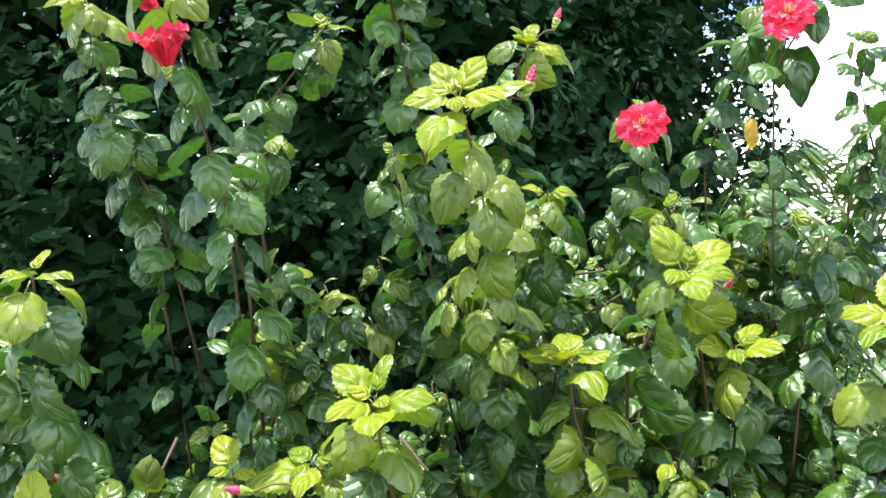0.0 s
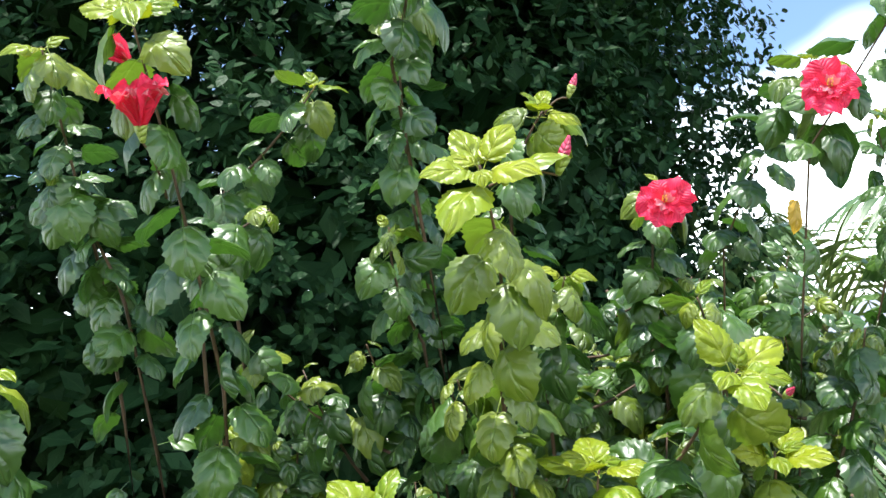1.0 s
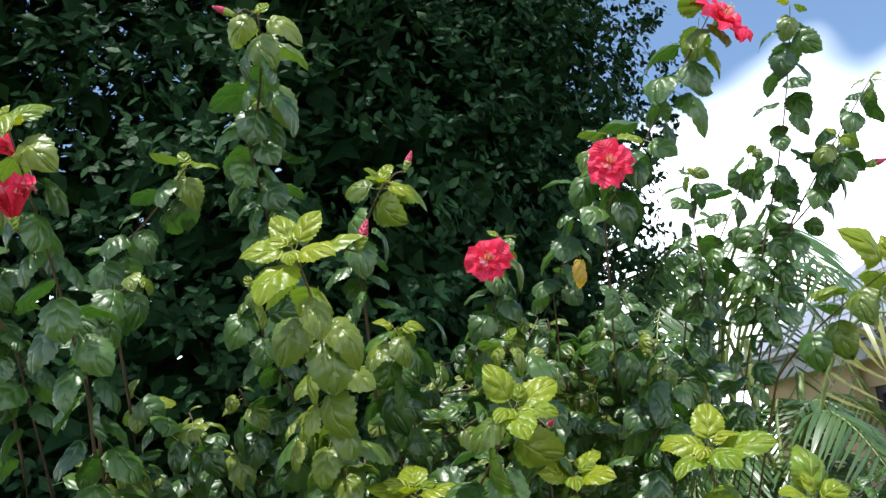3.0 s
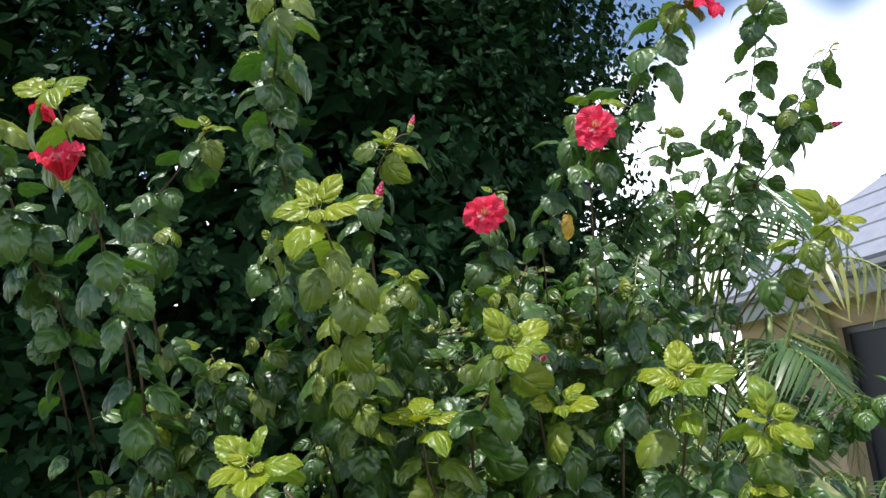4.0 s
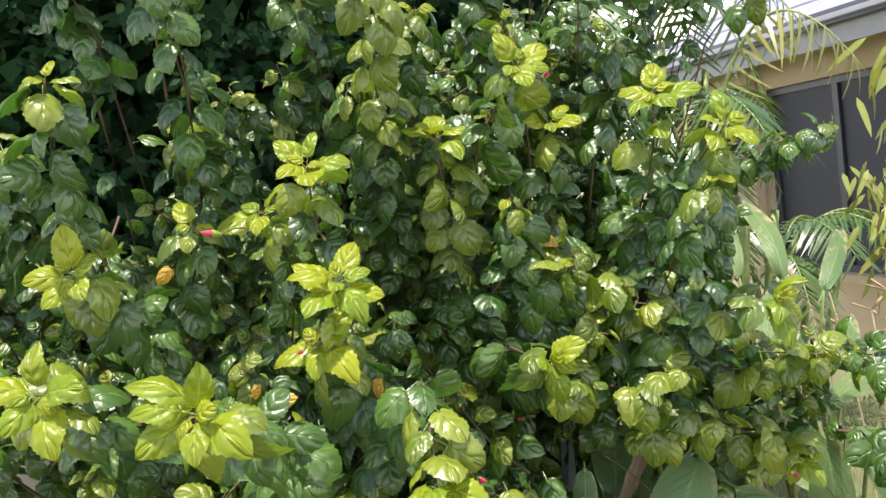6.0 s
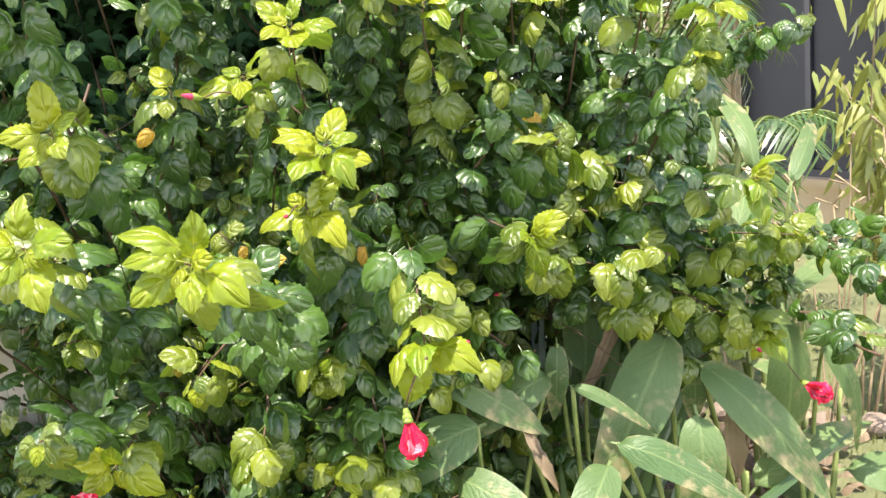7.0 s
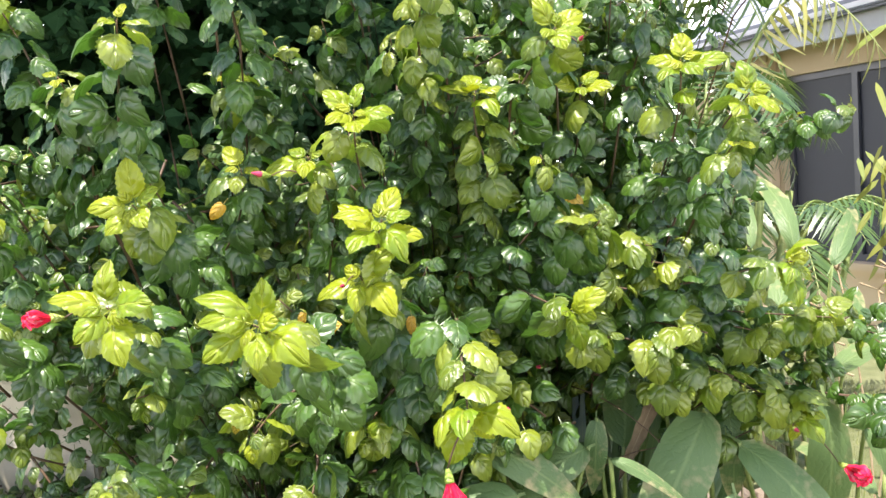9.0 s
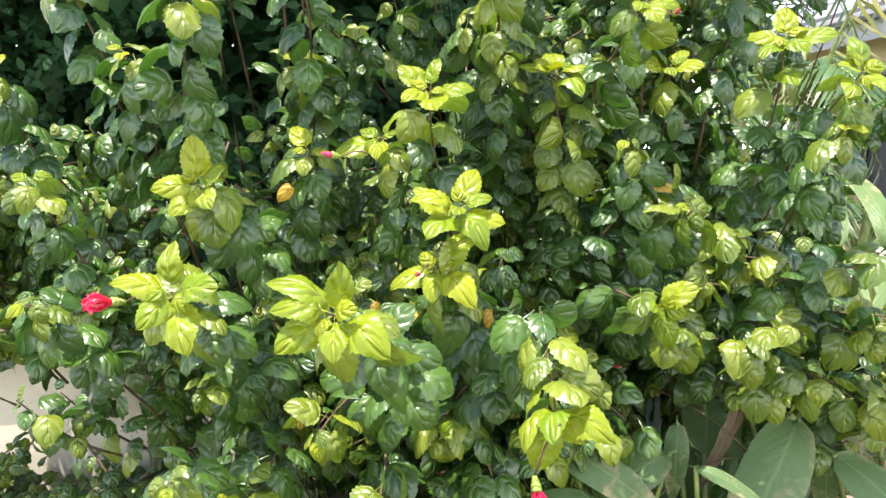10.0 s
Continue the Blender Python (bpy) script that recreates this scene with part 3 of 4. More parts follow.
shoot(right, (1.478, 2.466, 1.716), (1.111, 2.590, 1.582), 51, 18, 0.075, 1, 3)
shoot(right, (1.321, 2.527, 1.696), (1.031, 2.500, 1.575), 52, 12, 0.07, 1, 2)
# leafy side branches over the cannas
shoot(right, (0.46, 1.44, 1.31), (0.32, 1.58, 1.33), 91, 8, 0.08, 0, 9, front=0.3)
shoot(right, (0.56, 1.42, 1.17), (0.42, 1.56, 1.19), 92, 9, 0.08, 0, 9, front=0.3)
shoot(right, (0.53, 1.46, 1.40), (0.39, 1.60, 1.42), 93, 8, 0.08, 0, 9, front=0.3)
shoot(right, (0.63, 1.42, 1.20), (0.49, 1.56, 1.22), 94, 9, 0.08, 0, 9, front=0.3)
shoot(right, (0.69, 1.44, 1.09), (0.55, 1.58, 1.11), 95, 9, 0.08, 0, 9, front=0.3)
shoot(right, (0.81, 1.48, 1.17), (0.67, 1.62, 1.19), 96, 8, 0.08, 0, 9, front=0.3)
shoot(right, (0.60, 1.46, 1.07), (0.46, 1.60, 1.09), 97, 9, 0.08, 0, 9, front=0.3)
shoot(right, (0.41, 1.40, 1.21), (0.27, 1.54, 1.23), 98, 9, 0.08, 0, 9, front=0.3)
shoot(right, (0.44, 1.50, 1.48), (0.30, 1.64, 1.50), 99, 8, 0.08, 0, 9, front=0.3)
shoot(right, (0.62, 1.48, 1.34), (0.48, 1.62, 1.36), 100, 8, 0.08, 0, 9, front=0.3)
shoot(right, (0.87, 1.50, 0.98), (0.73, 1.64, 1.00), 101, 7, 0.08, 0, 9, front=0.3)
# low shrub
shoot(low, (-0.514, 1.139, 1.588), (-0.480, 1.406, 1.430), 61, 18, 0.09, 5, 5, front=0.2)
shoot(low, (-0.479, 0.887, 1.433), (-0.519, 1.188, 1.281), 62, 18, 0.085, 5, 5, front=0.2)
shoot(low, (-0.212, 0.727, 1.414), (-0.171, 1.079, 1.252), 63, 22, 0.095, 6, 5, front=0.25)
shoot(low, (-0.051, 1.119, 1.525), (-0.055, 1.264, 1.304), 64, 18, 0.09, 7, 5, front=0.25)
shoot(low, (-0.101, 1.138, 1.418), (-0.057, 1.260, 1.266), 65, 12, 0.08, 4, 4, front=0.2)
shoot(low, (0.078, 0.890, 1.211), (0.072, 1.060, 1.340), 66, 20, 0.08, 5, 8, front=0.2)
shoot(low, (-0.110, 1.200, 0.890), (-0.068, 1.299, 0.979), 67, 14, 0.075, 3, 5, front=0.25)
shoot(low, (-0.461, 1.024, 1.027), (-0.433, 1.248, 1.076), 68, 14, 0.075, 4, 5, front=0.2)
shoot(low, (-0.252, 1.105, 0.959), (-0.228, 1.221, 1.061), 69, 16, 0.085, 1, 9, front=0.2)
shoot(low, (-0.337, 1.129, 1.125), (-0.267, 1.298, 1.180), 70, 14, 0.08, 1, 8, front=0.2)
shoot(low, (-0.554, 1.143, 1.219), (-0.465, 1.361, 1.221), 71, 14, 0.075, 0, 5)
shoot(low, (-0.207, 1.310, 1.657), (-0.179, 1.400, 1.493), 72, 14, 0.075, 4, 5)
shoot(low, (-0.114, 1.177, 1.096), (-0.074, 1.349, 1.147), 73, 10, 0.08, 1, 5)
shoot(low, (-0.016, 1.220, 0.837), (-0.039, 1.300, 1.013), 74, 12, 0.08, 2, 5)
shoot(low, (-0.810, 1.077, 1.402), (-0.817, 1.346, 1.223), 75, 14, 0.075, 1, 4)
shoot(low, (-0.537, 0.949, 1.118), (-0.565, 1.221, 1.033), 76, 12, 0.08, 1, 4)

shoot(left, (-0.891, 1.266, 1.619), (-0.841, 1.408, 1.403), 81, 14, 0.075, 2, 4)
shoot(left, (-0.981, 1.339, 1.846), (-0.903, 1.481, 1.577), 82, 16, 0.075, 1, 4)
shoot(left, (-0.811, 1.300, 2.030), (-0.725, 1.327, 1.764), 83, 16, 0.075, 3, 4)
shoot(low, (-0.749, 1.221, 0.901), (-0.753, 1.442, 0.709), 84, 12, 0.06, 1, 5)
shoot(low, (-0.980, 1.340, 0.720), (-0.867, 1.460, 0.580), 85, 12, 0.055, 2, 4)
shoot(low, (-0.720, 1.300, 0.580), (-0.620, 1.440, 0.480), 86, 12, 0.06, 0, 5)
# inner growth, thinner above where the dark tree shows between the stems
def hollow(p):
    return p.z > 1.62 and p.x < 0.02 and p.y < 2.2 and abs(p.x + 0.42) > 0.10


def bare(p):
    return p.x < -0.34 and 0.72 < p.z < (1.30 if p.x < -0.55 else 1.10) and noise.noise(p * 3.0) < 0.28


thicket(left, (-1.25, 1.62, 0.35), (-0.30, 2.15, 2.0), 210, 201, 0.058, lambda p: hollow(p) or bare(p))
thicket(centre, (-0.30, 1.68, 0.3), (0.40, 2.25, 2.1), 266, 202, 0.058, lambda p: hollow(p) or bare(p))
thicket(right, (0.25, 1.86, 0.98), (0.95, 2.4, 2.15), 266, 203, 0.058, lambda p: p.x > 0.66 and p.z > 1.62)
thicket(low, (-1.0, 1.30, 0.25), (0.15, 1.68, 1.42), 364, 204, 0.056, bare)
thicket(low, (-1.7, 1.5, 0.15), (-0.70, 2.1, 0.86), 300, 207, 0.040)
thicket(left, (-1.6, 1.5, 1.28), (-0.95, 2.0, 1.75), 80, 206, 0.058)
thicket(right, (0.55, 1.6, 0.85), (1.15, 1.95, 1.2), 19, 205, 0.058)

flower(left, (-0.363, 1.210, 2.214), (0.1, -0.5, 0.8), 0.056, 1, limp=0.45, stem_from=(-0.381, 1.322, 2.159))
flower(left, (-0.460, 1.365, 2.384), (-0.6, -0.3, 0.6), 0.041, 2, limp=0.9, stem_from=(-0.418, 1.358, 2.308))
flower(right, (0.307, 1.615, 2.171), (-0.14, -0.98, 0.05), 0.051, 3, stem_from=(0.329, 1.730, 2.153))
flower(right, (0.534, 1.480, 2.280), (-0.22, -0.95, 0.05), 0.049, 4, stem_from=(0.543, 1.664, 2.319))
flower(right, (0.749, 1.435, 2.499), (0.5, -0.6, 0.35), 0.066, 5, stem_from=(0.689, 1.477, 2.451))
flower(low, (0.041, 0.841, 1.125), (0.12, -0.25, -0.95), 0.048, 6, limp=0.9, stem_from=(0.078, 0.824, 1.225))
flower(right, (0.972, 1.516, 0.829), (0.35, -0.8, -0.2), 0.061, 7, limp=0.9, stem_from=(0.870, 1.535, 0.949))
flower(low, (-0.504, 0.992, 0.975), (0.1, -0.9, 0.35), 0.040, 8, limp=0.3, stem_from=(-0.473, 1.071, 1.007))
flower(low, (-0.602, 0.957, 1.413), (-0.6, -0.5, 0.1), 0.037, 9, limp=0.9, stem_from=(-0.513, 0.995, 1.413))
bud(centre, (0.131, 1.231, 2.107), (0.3, -0.1, 0.8), 1.15, (0.050, 1.256, 2.110))
bud(centre, (0.171, 1.572, 2.348), (0.35, -0.1, 0.8), 1.0, (0.130, 1.585, 2.328))
bud(right, (1.010, 1.631, 2.270), (0.9, -0.1, 0.15), 1.1, (0.929, 1.594, 2.266))
bud(centre, (0.366, 1.333, 1.845), (0.2, -0.8, 0.3), 0.7, (0.333, 1.366, 1.864))
bud(low, (0.139, 1.034, 1.175), (0.3, -0.7, 0.2), 0.85, (0.087, 0.993, 1.257))
bud(right, (0.277, 1.593, 1.109), (-0.6, -0.7, 0.2), 0.8, (0.316, 1.656, 1.155))
bud(low, (-0.279, 1.277, 1.622), (-0.7, -0.5, 0.2), 1.0, (-0.217, 1.297, 1.620))
bud(low, (-0.542, 1.265, 1.649), (-0.7, -0.3, 0.3), 0.9, (-0.511, 1.312, 1.578))
bud(right, (0.840, 1.490, 0.944), (0.0, -0.9, 0.0), 0.8, (0.855, 1.506, 0.973))
bud(low, (-0.129, 1.128, 1.409), (-0.3, -0.9, 0.0), 0.6, (-0.103, 1.165, 1.417))
bud(centre, (-0.070, 1.354, 2.584), (-0.8, -0.4, 0.3), 1.0, (-0.047, 1.368, 2.594))
dead_leaf(right, (0.459, 1.470, 2.116), (0.05, -0.1, -1), 0.052)
dead_leaf(low, (-0.167, 1.005, 1.351), (0.6, -0.5, 0.25), 0.05)
dead_leaf(low, (-0.198, 1.044, 1.376), (-0.1, -0.2, -1), 0.028)
dead_leaf(right, (0.336, 1.482, 1.534), (0.7, -0.4, -0.2), 0.06)
dead_leaf(low, (-0.365, 1.214, 1.574), (-0.5, -0.3, -0.6), 0.042)
dead_leaf(low, (-0.433, 1.020, 0.923), (0.3, -0.5, -0.5), 0.06)
dead_leaf(low, (-0.375, 1.191, 1.147), (0.0, -0.3, -0.9), 0.03)
dead_leaf(low, (-0.016, 1.220, 1.323), (0.1, -0.3, -0.9), 0.04)
for s in (left, centre, right, low):
    close_shrub(s)


# ---- dark tree behind ----
def dark_tree():
    r = random.Random(77)
    at = Vector((-1.3, 4.6, 0.0))
    tree = thing("dense_tree", at, "dense dark evergreen tree with small glossy leaves behind hibiscus", "tree")
    bm = bmesh.new()
    tube(bm, bend((-1.3, 4.6, -0.05), (-1.25, 4.55, 1.3), (-1.35, 4.6, 2.7), 10), 0.16, 0.08, 10)
    keep(part("trunk", bm, M_BARK), tree)
    for k in range(9):
        a = 6.2832 * k / 9
        start = Vector((-1.3, 4.6, 1.2 + 0.2 * k))
        end = start + Vector((math.cos(a) * 1.7, math.sin(a) * 1.2, 1.0))
        bm = bmesh.new()
        tube(bm, bend(start, (start + end) / 2 + Vector((0, 0, -0.15)), end, 8), 0.05, 0.012, 6)
        keep(part("limb", bm, M_BARK), tree)
    tpl = blade(3, 0.36, 5, droop=0.15, fold=0.2, wave=0.0, stalk=0.0)
    mats = []
    # crown centred high, so its unseen upper bulge shades the foliage below
    centre_ = Vector((-1.80, 4.9, 4.1))
    rad = Vector((3.0, 2.5, 4.6))
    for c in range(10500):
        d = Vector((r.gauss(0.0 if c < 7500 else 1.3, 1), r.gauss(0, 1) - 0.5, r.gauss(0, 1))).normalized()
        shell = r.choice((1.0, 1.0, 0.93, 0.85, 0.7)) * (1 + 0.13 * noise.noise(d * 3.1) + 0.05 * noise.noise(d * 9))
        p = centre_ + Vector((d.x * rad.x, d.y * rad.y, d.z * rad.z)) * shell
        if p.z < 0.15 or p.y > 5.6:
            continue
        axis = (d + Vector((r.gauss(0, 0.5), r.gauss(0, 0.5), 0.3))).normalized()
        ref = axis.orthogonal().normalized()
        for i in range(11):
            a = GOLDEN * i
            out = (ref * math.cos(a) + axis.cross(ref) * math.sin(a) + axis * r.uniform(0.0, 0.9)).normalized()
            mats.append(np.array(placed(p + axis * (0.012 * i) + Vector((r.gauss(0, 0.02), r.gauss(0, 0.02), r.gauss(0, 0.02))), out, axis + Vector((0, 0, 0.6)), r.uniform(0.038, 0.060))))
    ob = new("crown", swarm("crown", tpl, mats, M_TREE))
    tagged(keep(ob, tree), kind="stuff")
    # oversized leaves added deep inside the crown, to block sky and darken its gaps
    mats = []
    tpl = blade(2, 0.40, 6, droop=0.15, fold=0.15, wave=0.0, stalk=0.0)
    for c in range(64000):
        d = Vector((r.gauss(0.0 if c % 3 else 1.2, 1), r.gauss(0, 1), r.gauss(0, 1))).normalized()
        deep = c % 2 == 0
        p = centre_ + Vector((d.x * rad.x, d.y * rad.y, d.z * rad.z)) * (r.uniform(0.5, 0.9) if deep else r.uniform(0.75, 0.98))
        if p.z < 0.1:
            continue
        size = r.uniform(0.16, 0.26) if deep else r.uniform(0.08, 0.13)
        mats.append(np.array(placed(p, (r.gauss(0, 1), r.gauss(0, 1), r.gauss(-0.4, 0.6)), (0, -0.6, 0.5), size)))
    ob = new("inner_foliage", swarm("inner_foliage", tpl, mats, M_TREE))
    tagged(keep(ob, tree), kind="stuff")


dark_tree()


# ---- palm ----
LEAFLET = blade(4, 0.034, 8, droop=0.25, fold=0.25, wave=0.0, broad=0.2, taper=0.9)


def frond(palm, start, mid, end, length, material, seed, pairs=22, hang=0.35):
    pairs = 13 if material == M_PALM_OLD else pairs
    r = random.Random(seed)
    pts = bend(start, mid, end, 26)
    bm = bmesh.new()
    tube(bm, pts, 0.011, 0.002, 5)
    stalk = keep(part("frond", bm, M_STALK), palm)
    mats = []
    for i in range(pairs):
        s = 0.22 + 0.78 * i / pairs
        k = min(int(s * 26), 25)
        at = pts[k].lerp(pts[k + 1], s * 26 - k)
        d = (pts[k + 1] - pts[k]).normalized()
        side = d.cross(Vector((0, 0, 1)))
        side = side.normalized() if side.length > 0.05 else Vector((1, 0, 0))
        upn = side.cross(d).normalized()
        ln = length * (0.55 + 0.45 * math.sin(math.pi * (0.15 + 0.8 * i / pairs)))
        for q in (-1, 1):
            way = side * q + d * 0.75 + Vector((0, 0, -hang)) + Vector((r.gauss(0, 0.07), r.gauss(0, 0.07), r.gauss(0, 0.07)))
            mats.append(np.array(placed(at, way, upn + side * q * -0.3, ln * r.uniform(0.85, 1.1))))
    me = swarm("frond_blade", LEAFLET, mats, material)
    ob = new("frond_blade", me)
    ob.parent = stalk
    ob.location = -Vector(stalk.parent.location) - Vector(stalk.location)
    tagged(ob, kind="stuff")


def cane_palm(at, fronds, label, stems=5, seed=1, tall=1.9, hang=0.35):
    r = random.Random(seed)
    palm = thing("cane_palm", at, label, "palm")
    for k in range(stems):
        a = 6.2832 * k / stems
        foot = Vector(at) + Vector((0.16 * math.cos(a), 0.16 * math.sin(a), 0))
        top = foot + Vector((0.22 * math.cos(a), 0.2 * math.sin(a), tall * r.uniform(0.8, 1.1)))
        bm = bmesh.new()
        tube(bm, bend(foot, (foot + top) / 2 + Vector((0, 0, 0.05)), top, 10), 0.028, 0.02, 8)
        keep(part("cane", bm, M_STALK), palm)
    for k, (s, m, e, ln, mat) in enumerate(fronds):
        frond(palm, s, m, e, ln, mat, seed * 40 + k, hang=1.3 if mat == M_PALM_OLD else hang)


def spray(at, top, n, reach, rise, ln, seed):
    """Fronds that rise from a palm's crown and arch outwards."""
    r = random.Random(seed)
    out = []
    for k in range(n):
        a = GOLDEN * k + seed
        s = Vector(at) + Vector((0, 0, top + r.uniform(-0.25, 0.2)))
        d = Vector((math.cos(a), math.sin(a), 0))
        q = reach * r.uniform(0.7, 1.2)
        m = s + d * q * 0.45 + Vector((0, 0, rise * r.uniform(0.7, 1.1)))
        e = s + d * q + Vector((0, 0, rise * r.uniform(-0.2, 0.5)))
        out.append((s, m, e, ln * r.uniform(0.8, 1.1), M_PALM))
    return out


cane_palm((1.35, 4.4, 0), spray((1.35, 4.4, 0), 2.0, 11, 1.1, 0.75, 0.34, 3)
          + [((1.45, 4.2, 1.9), (1.2, 4.0, 2.65), (0.92, 3.8, 2.4), 0.34, M_PALM), ((1.4, 4.2, 1.8), (1.1, 3.9, 2.45), (0.9, 3.5, 2.1), 0.3, M_PALM)],
          "green cane palm with arching feathery fronds behind hibiscus", 7, 3, 2.45)
cane_palm((1.3, 3.5, 0), spray((1.3, 3.5, 0), 1.45, 16, 0.55, 0.4, 0.24, 5)
          + [((1.34, 3.34, 1.6), (1.55, 3.13, 2.19), (1.80, 2.84, 1.90), 0.25, M_PALM_OLD)],
          "small cane palm with a yellowing frond before the house", 5, 5, 1.4)
cane_palm((2.1, 4.6, 0), spray((2.1, 4.6, 0), 0.8, 12, 0.8, 0.4, 0.28, 6), "low green cane palm standing beside the house wall", 4, 6, 0.9)


# ---- bamboo and dry stalks ----
def bamboo(at, n, label, seed, spread=0.35, height=2.0):
    r = random.Random(seed)
    clump = thing("bamboo", at, label, "bamboo")
    mats = []
    leaf = blade(4, 0.12, 12, droop=0.3, fold=0.15, wave=0.0, broad=0.3)
    for k in range(n):
        foot = Vector(at) + Vector((r.gauss(0, spread * 0.5), r.gauss(0, spread * 0.5), 0))
        top = foot + Vector((r.gauss(0.05, 0.2), r.gauss(-0.1, 0.2), height * r.uniform(0.6, 1.1)))
        pts = bend(foot, (foot + top) / 2 + Vector((0, 0, 0.15)), top, 10)
        bm = bmesh.new()
        tube(bm, pts, 0.007, 0.003, 5)
        keep(part("culm", bm, M_STRAW), clump)
        for j in range(85):
            p = pts[r.randrange(4, 11)] + Vector((r.gauss(0, 0.06), r.gauss(0, 0.06), r.gauss(0, 0.05)))
            a = r.uniform(0, 6.28)
            mats.append(np.array(placed(p, (math.cos(a), math.sin(a), r.uniform(-1.8, -0.4)), (0, -0.6, 0.8), r.uniform(0.1, 0.2))))
    ob = new("leaf_mass", swarm("leaf_mass", leaf, mats, M_BAMBOO))
    tagged(keep(ob, clump), kind="stuff")


bamboo((2.15, 3.0, 0), 9, "yellow-green bamboo with dry straw-coloured canes beside lawn", 9, 0.34)


def dry_stalks(at, n, seed):
    r = random.Random(seed)
    clump = thing("dry_stalks", at, "spent straw-coloured flower stalks rising above canna leaves", "stalks")
    for k in range(n):
        foot = Vector(at) + Vector((r.gauss(0, 0.18), r.gauss(0, 0.12), 0))
        top = foot + Vector((r.gauss(0.05, 0.14), r.gauss(0, 0.1), r.uniform(0.9, 1.35)))
        bm = bmesh.new()
        pts = bend(foot, (foot + top) / 2 + Vector((0.03, 0, 0)), top, 8)
        tube(bm, pts, 0.006, 0.003, 5)
        for j in range(9):
            p = pts[-1 - j // 3]
            tube(bm, [p, p + Vector((r.gauss(0, 0.03), r.gauss(0, 0.03), r.uniform(-0.02, 0.05)))], 0.003, 0.006, 4)
        keep(part("stalk", bm, M_STRAW), clump)


dry_stalks((1.55, 2.75, 0), 9, 4)


# ---- canna lilies ----
CANNA = [blade(10, 0.26 + 0.02 * i, 40 + i, droop=0.7 + 0.2 * i, fold=0.16, wave=0.03, cols=4, puff=0.5, broad=0.45, stalk=0.12, curl=0.35) for i in range(4)]
WITHERED = [blade(12, 0.15 + 0.03 * i, 50 + i, droop=0.3 + 0.3 * i, fold=0.7, wave=0.09, broad=0.45, stalk=0.12, teeth=0.12, cols=4) for i in range(4)]
CANNA_MESH = {(k, m.name): mesh_of("leaf", (CANNA if m == M_CANNA else WITHERED)[k][0] * 0.4, *(CANNA if m == M_CANNA else WITHERED)[k][1:], m) for k in range(4) for m in (M_CANNA, M_DRY)}


def canna(at, leaves, seed, height=0.6, lean=(0, 0)):
    r = random.Random(seed)
    plant = thing("canna_lily", at, "canna lily with broad green leaves and browned edges", "canna", "canna clump")
    top = Vector(at) + Vector((lean[0], lean[1], height))
    pts = bend(at, (Vector(at) + top) / 2 + Vector((0.01, 0.01, 0)), top, 8)
    bm = bmesh.new()
    tube(bm, pts, 0.013, 0.006, 7)
    keep(part("stalk", bm, M_STALK), plant)
    for k in range(leaves):
        s = 0.25 + 0.72 * k / max(leaves - 1, 1)
        p = pts[min(int(s * 8), 8)]
        a = seed + GOLDEN * k
        out = Vector((math.cos(a), math.sin(a) - 0.35, 0))
        dry = k == 0 and seed % 2 == 0
        way = out + Vector((0, 0, r.uniform(-1.2, -0.3) if dry else r.uniform(0.3, 1.6)))
        ob = new("leaf", CANNA_MESH[r.randrange(4), (M_DRY if dry else M_CANNA).name])
        ob.matrix_basis = placed(p + out * 0.03, way, Vector((0, -0.5, 0.8)) - out * 0.4, r.uniform(0.62, 0.98))
        keep(ob, plant)


def canna_plant(at):
    return thing("canna_lily", at, "canna lily with broad green leaves and browned edges", "canna", "canna clump")


def canna_leaf(plant, base, tip, wide=1.0, dry=False, seed=0):
    """A stalk from the plant's foot and a broad blade hung from base to tip."""
    r = random.Random(seed)
    foot, base, tip = Vector(plant.location), Vector(base), Vector(tip)
    bm = bmesh.new()
    tube(bm, bend(foot + Vector((r.gauss(0, 0.02), r.gauss(0, 0.02), 0)), (foot + base) / 2 + Vector((0, 0.03, 0.03)), base, 8), 0.010, 0.005, 6)
    keep(part("stalk", bm, M_STALK), plant)
    m = M_DRY if dry else M_CANNA
    ob = new("leaf", CANNA_MESH[seed % 4, m.name])
    span_ = tip - base
    way = span_ + Vector((0, 0, 0.42 * span_.length))
    ob.matrix_basis = placed(base, way, Vector((0.0, -0.75, 0.55)), span_.length * 1.02 / 0.4, wide * 0.9)
    keep(ob, plant)


p1, p2, p3 = canna_plant((0.20, 1.62, 0.05)), canna_plant((0.48, 1.72, 0.05)), canna_plant((0.75, 1.76, 0.05))
p4, p5, p6 = canna_plant((1.0, 1.84, 0.05)), canna_plant((1.22, 2.0, 0.05)), canna_plant((1.25, 2.35, 0.05))
canna_leaf(p1, (0.10, 1.50, 0.97), (0.23, 1.38, 0.87), 1.30, False, 1)
canna_leaf(p1, (0.37, 1.56, 0.91), (0.23, 1.42, 0.84), 1.30, False, 2)
canna_leaf(p1, (0.18, 1.44, 0.85), (0.03, 1.28, 0.80), 1.40, False, 3)
canna_leaf(p1, (0.05, 1.50, 0.79), (0.00, 1.40, 0.70), 1.30, False, 4)
canna_leaf(p2, (0.49, 1.74, 0.84), (0.55, 1.80, 1.05), 1.50, False, 5)
canna_leaf(p2, (0.41, 1.66, 0.95), (0.40, 1.60, 0.83), 1.20, False, 6)
canna_leaf(p2, (0.40, 1.44, 0.92), (0.49, 1.36, 0.86), 0.60, False, 7)
canna_leaf(p2, (0.28, 1.50, 0.84), (0.32, 1.40, 0.69), 0.80, True, 8)
canna_leaf(p2, (0.13, 1.40, 0.75), (0.19, 1.25, 0.73), 1.60, False, 9)
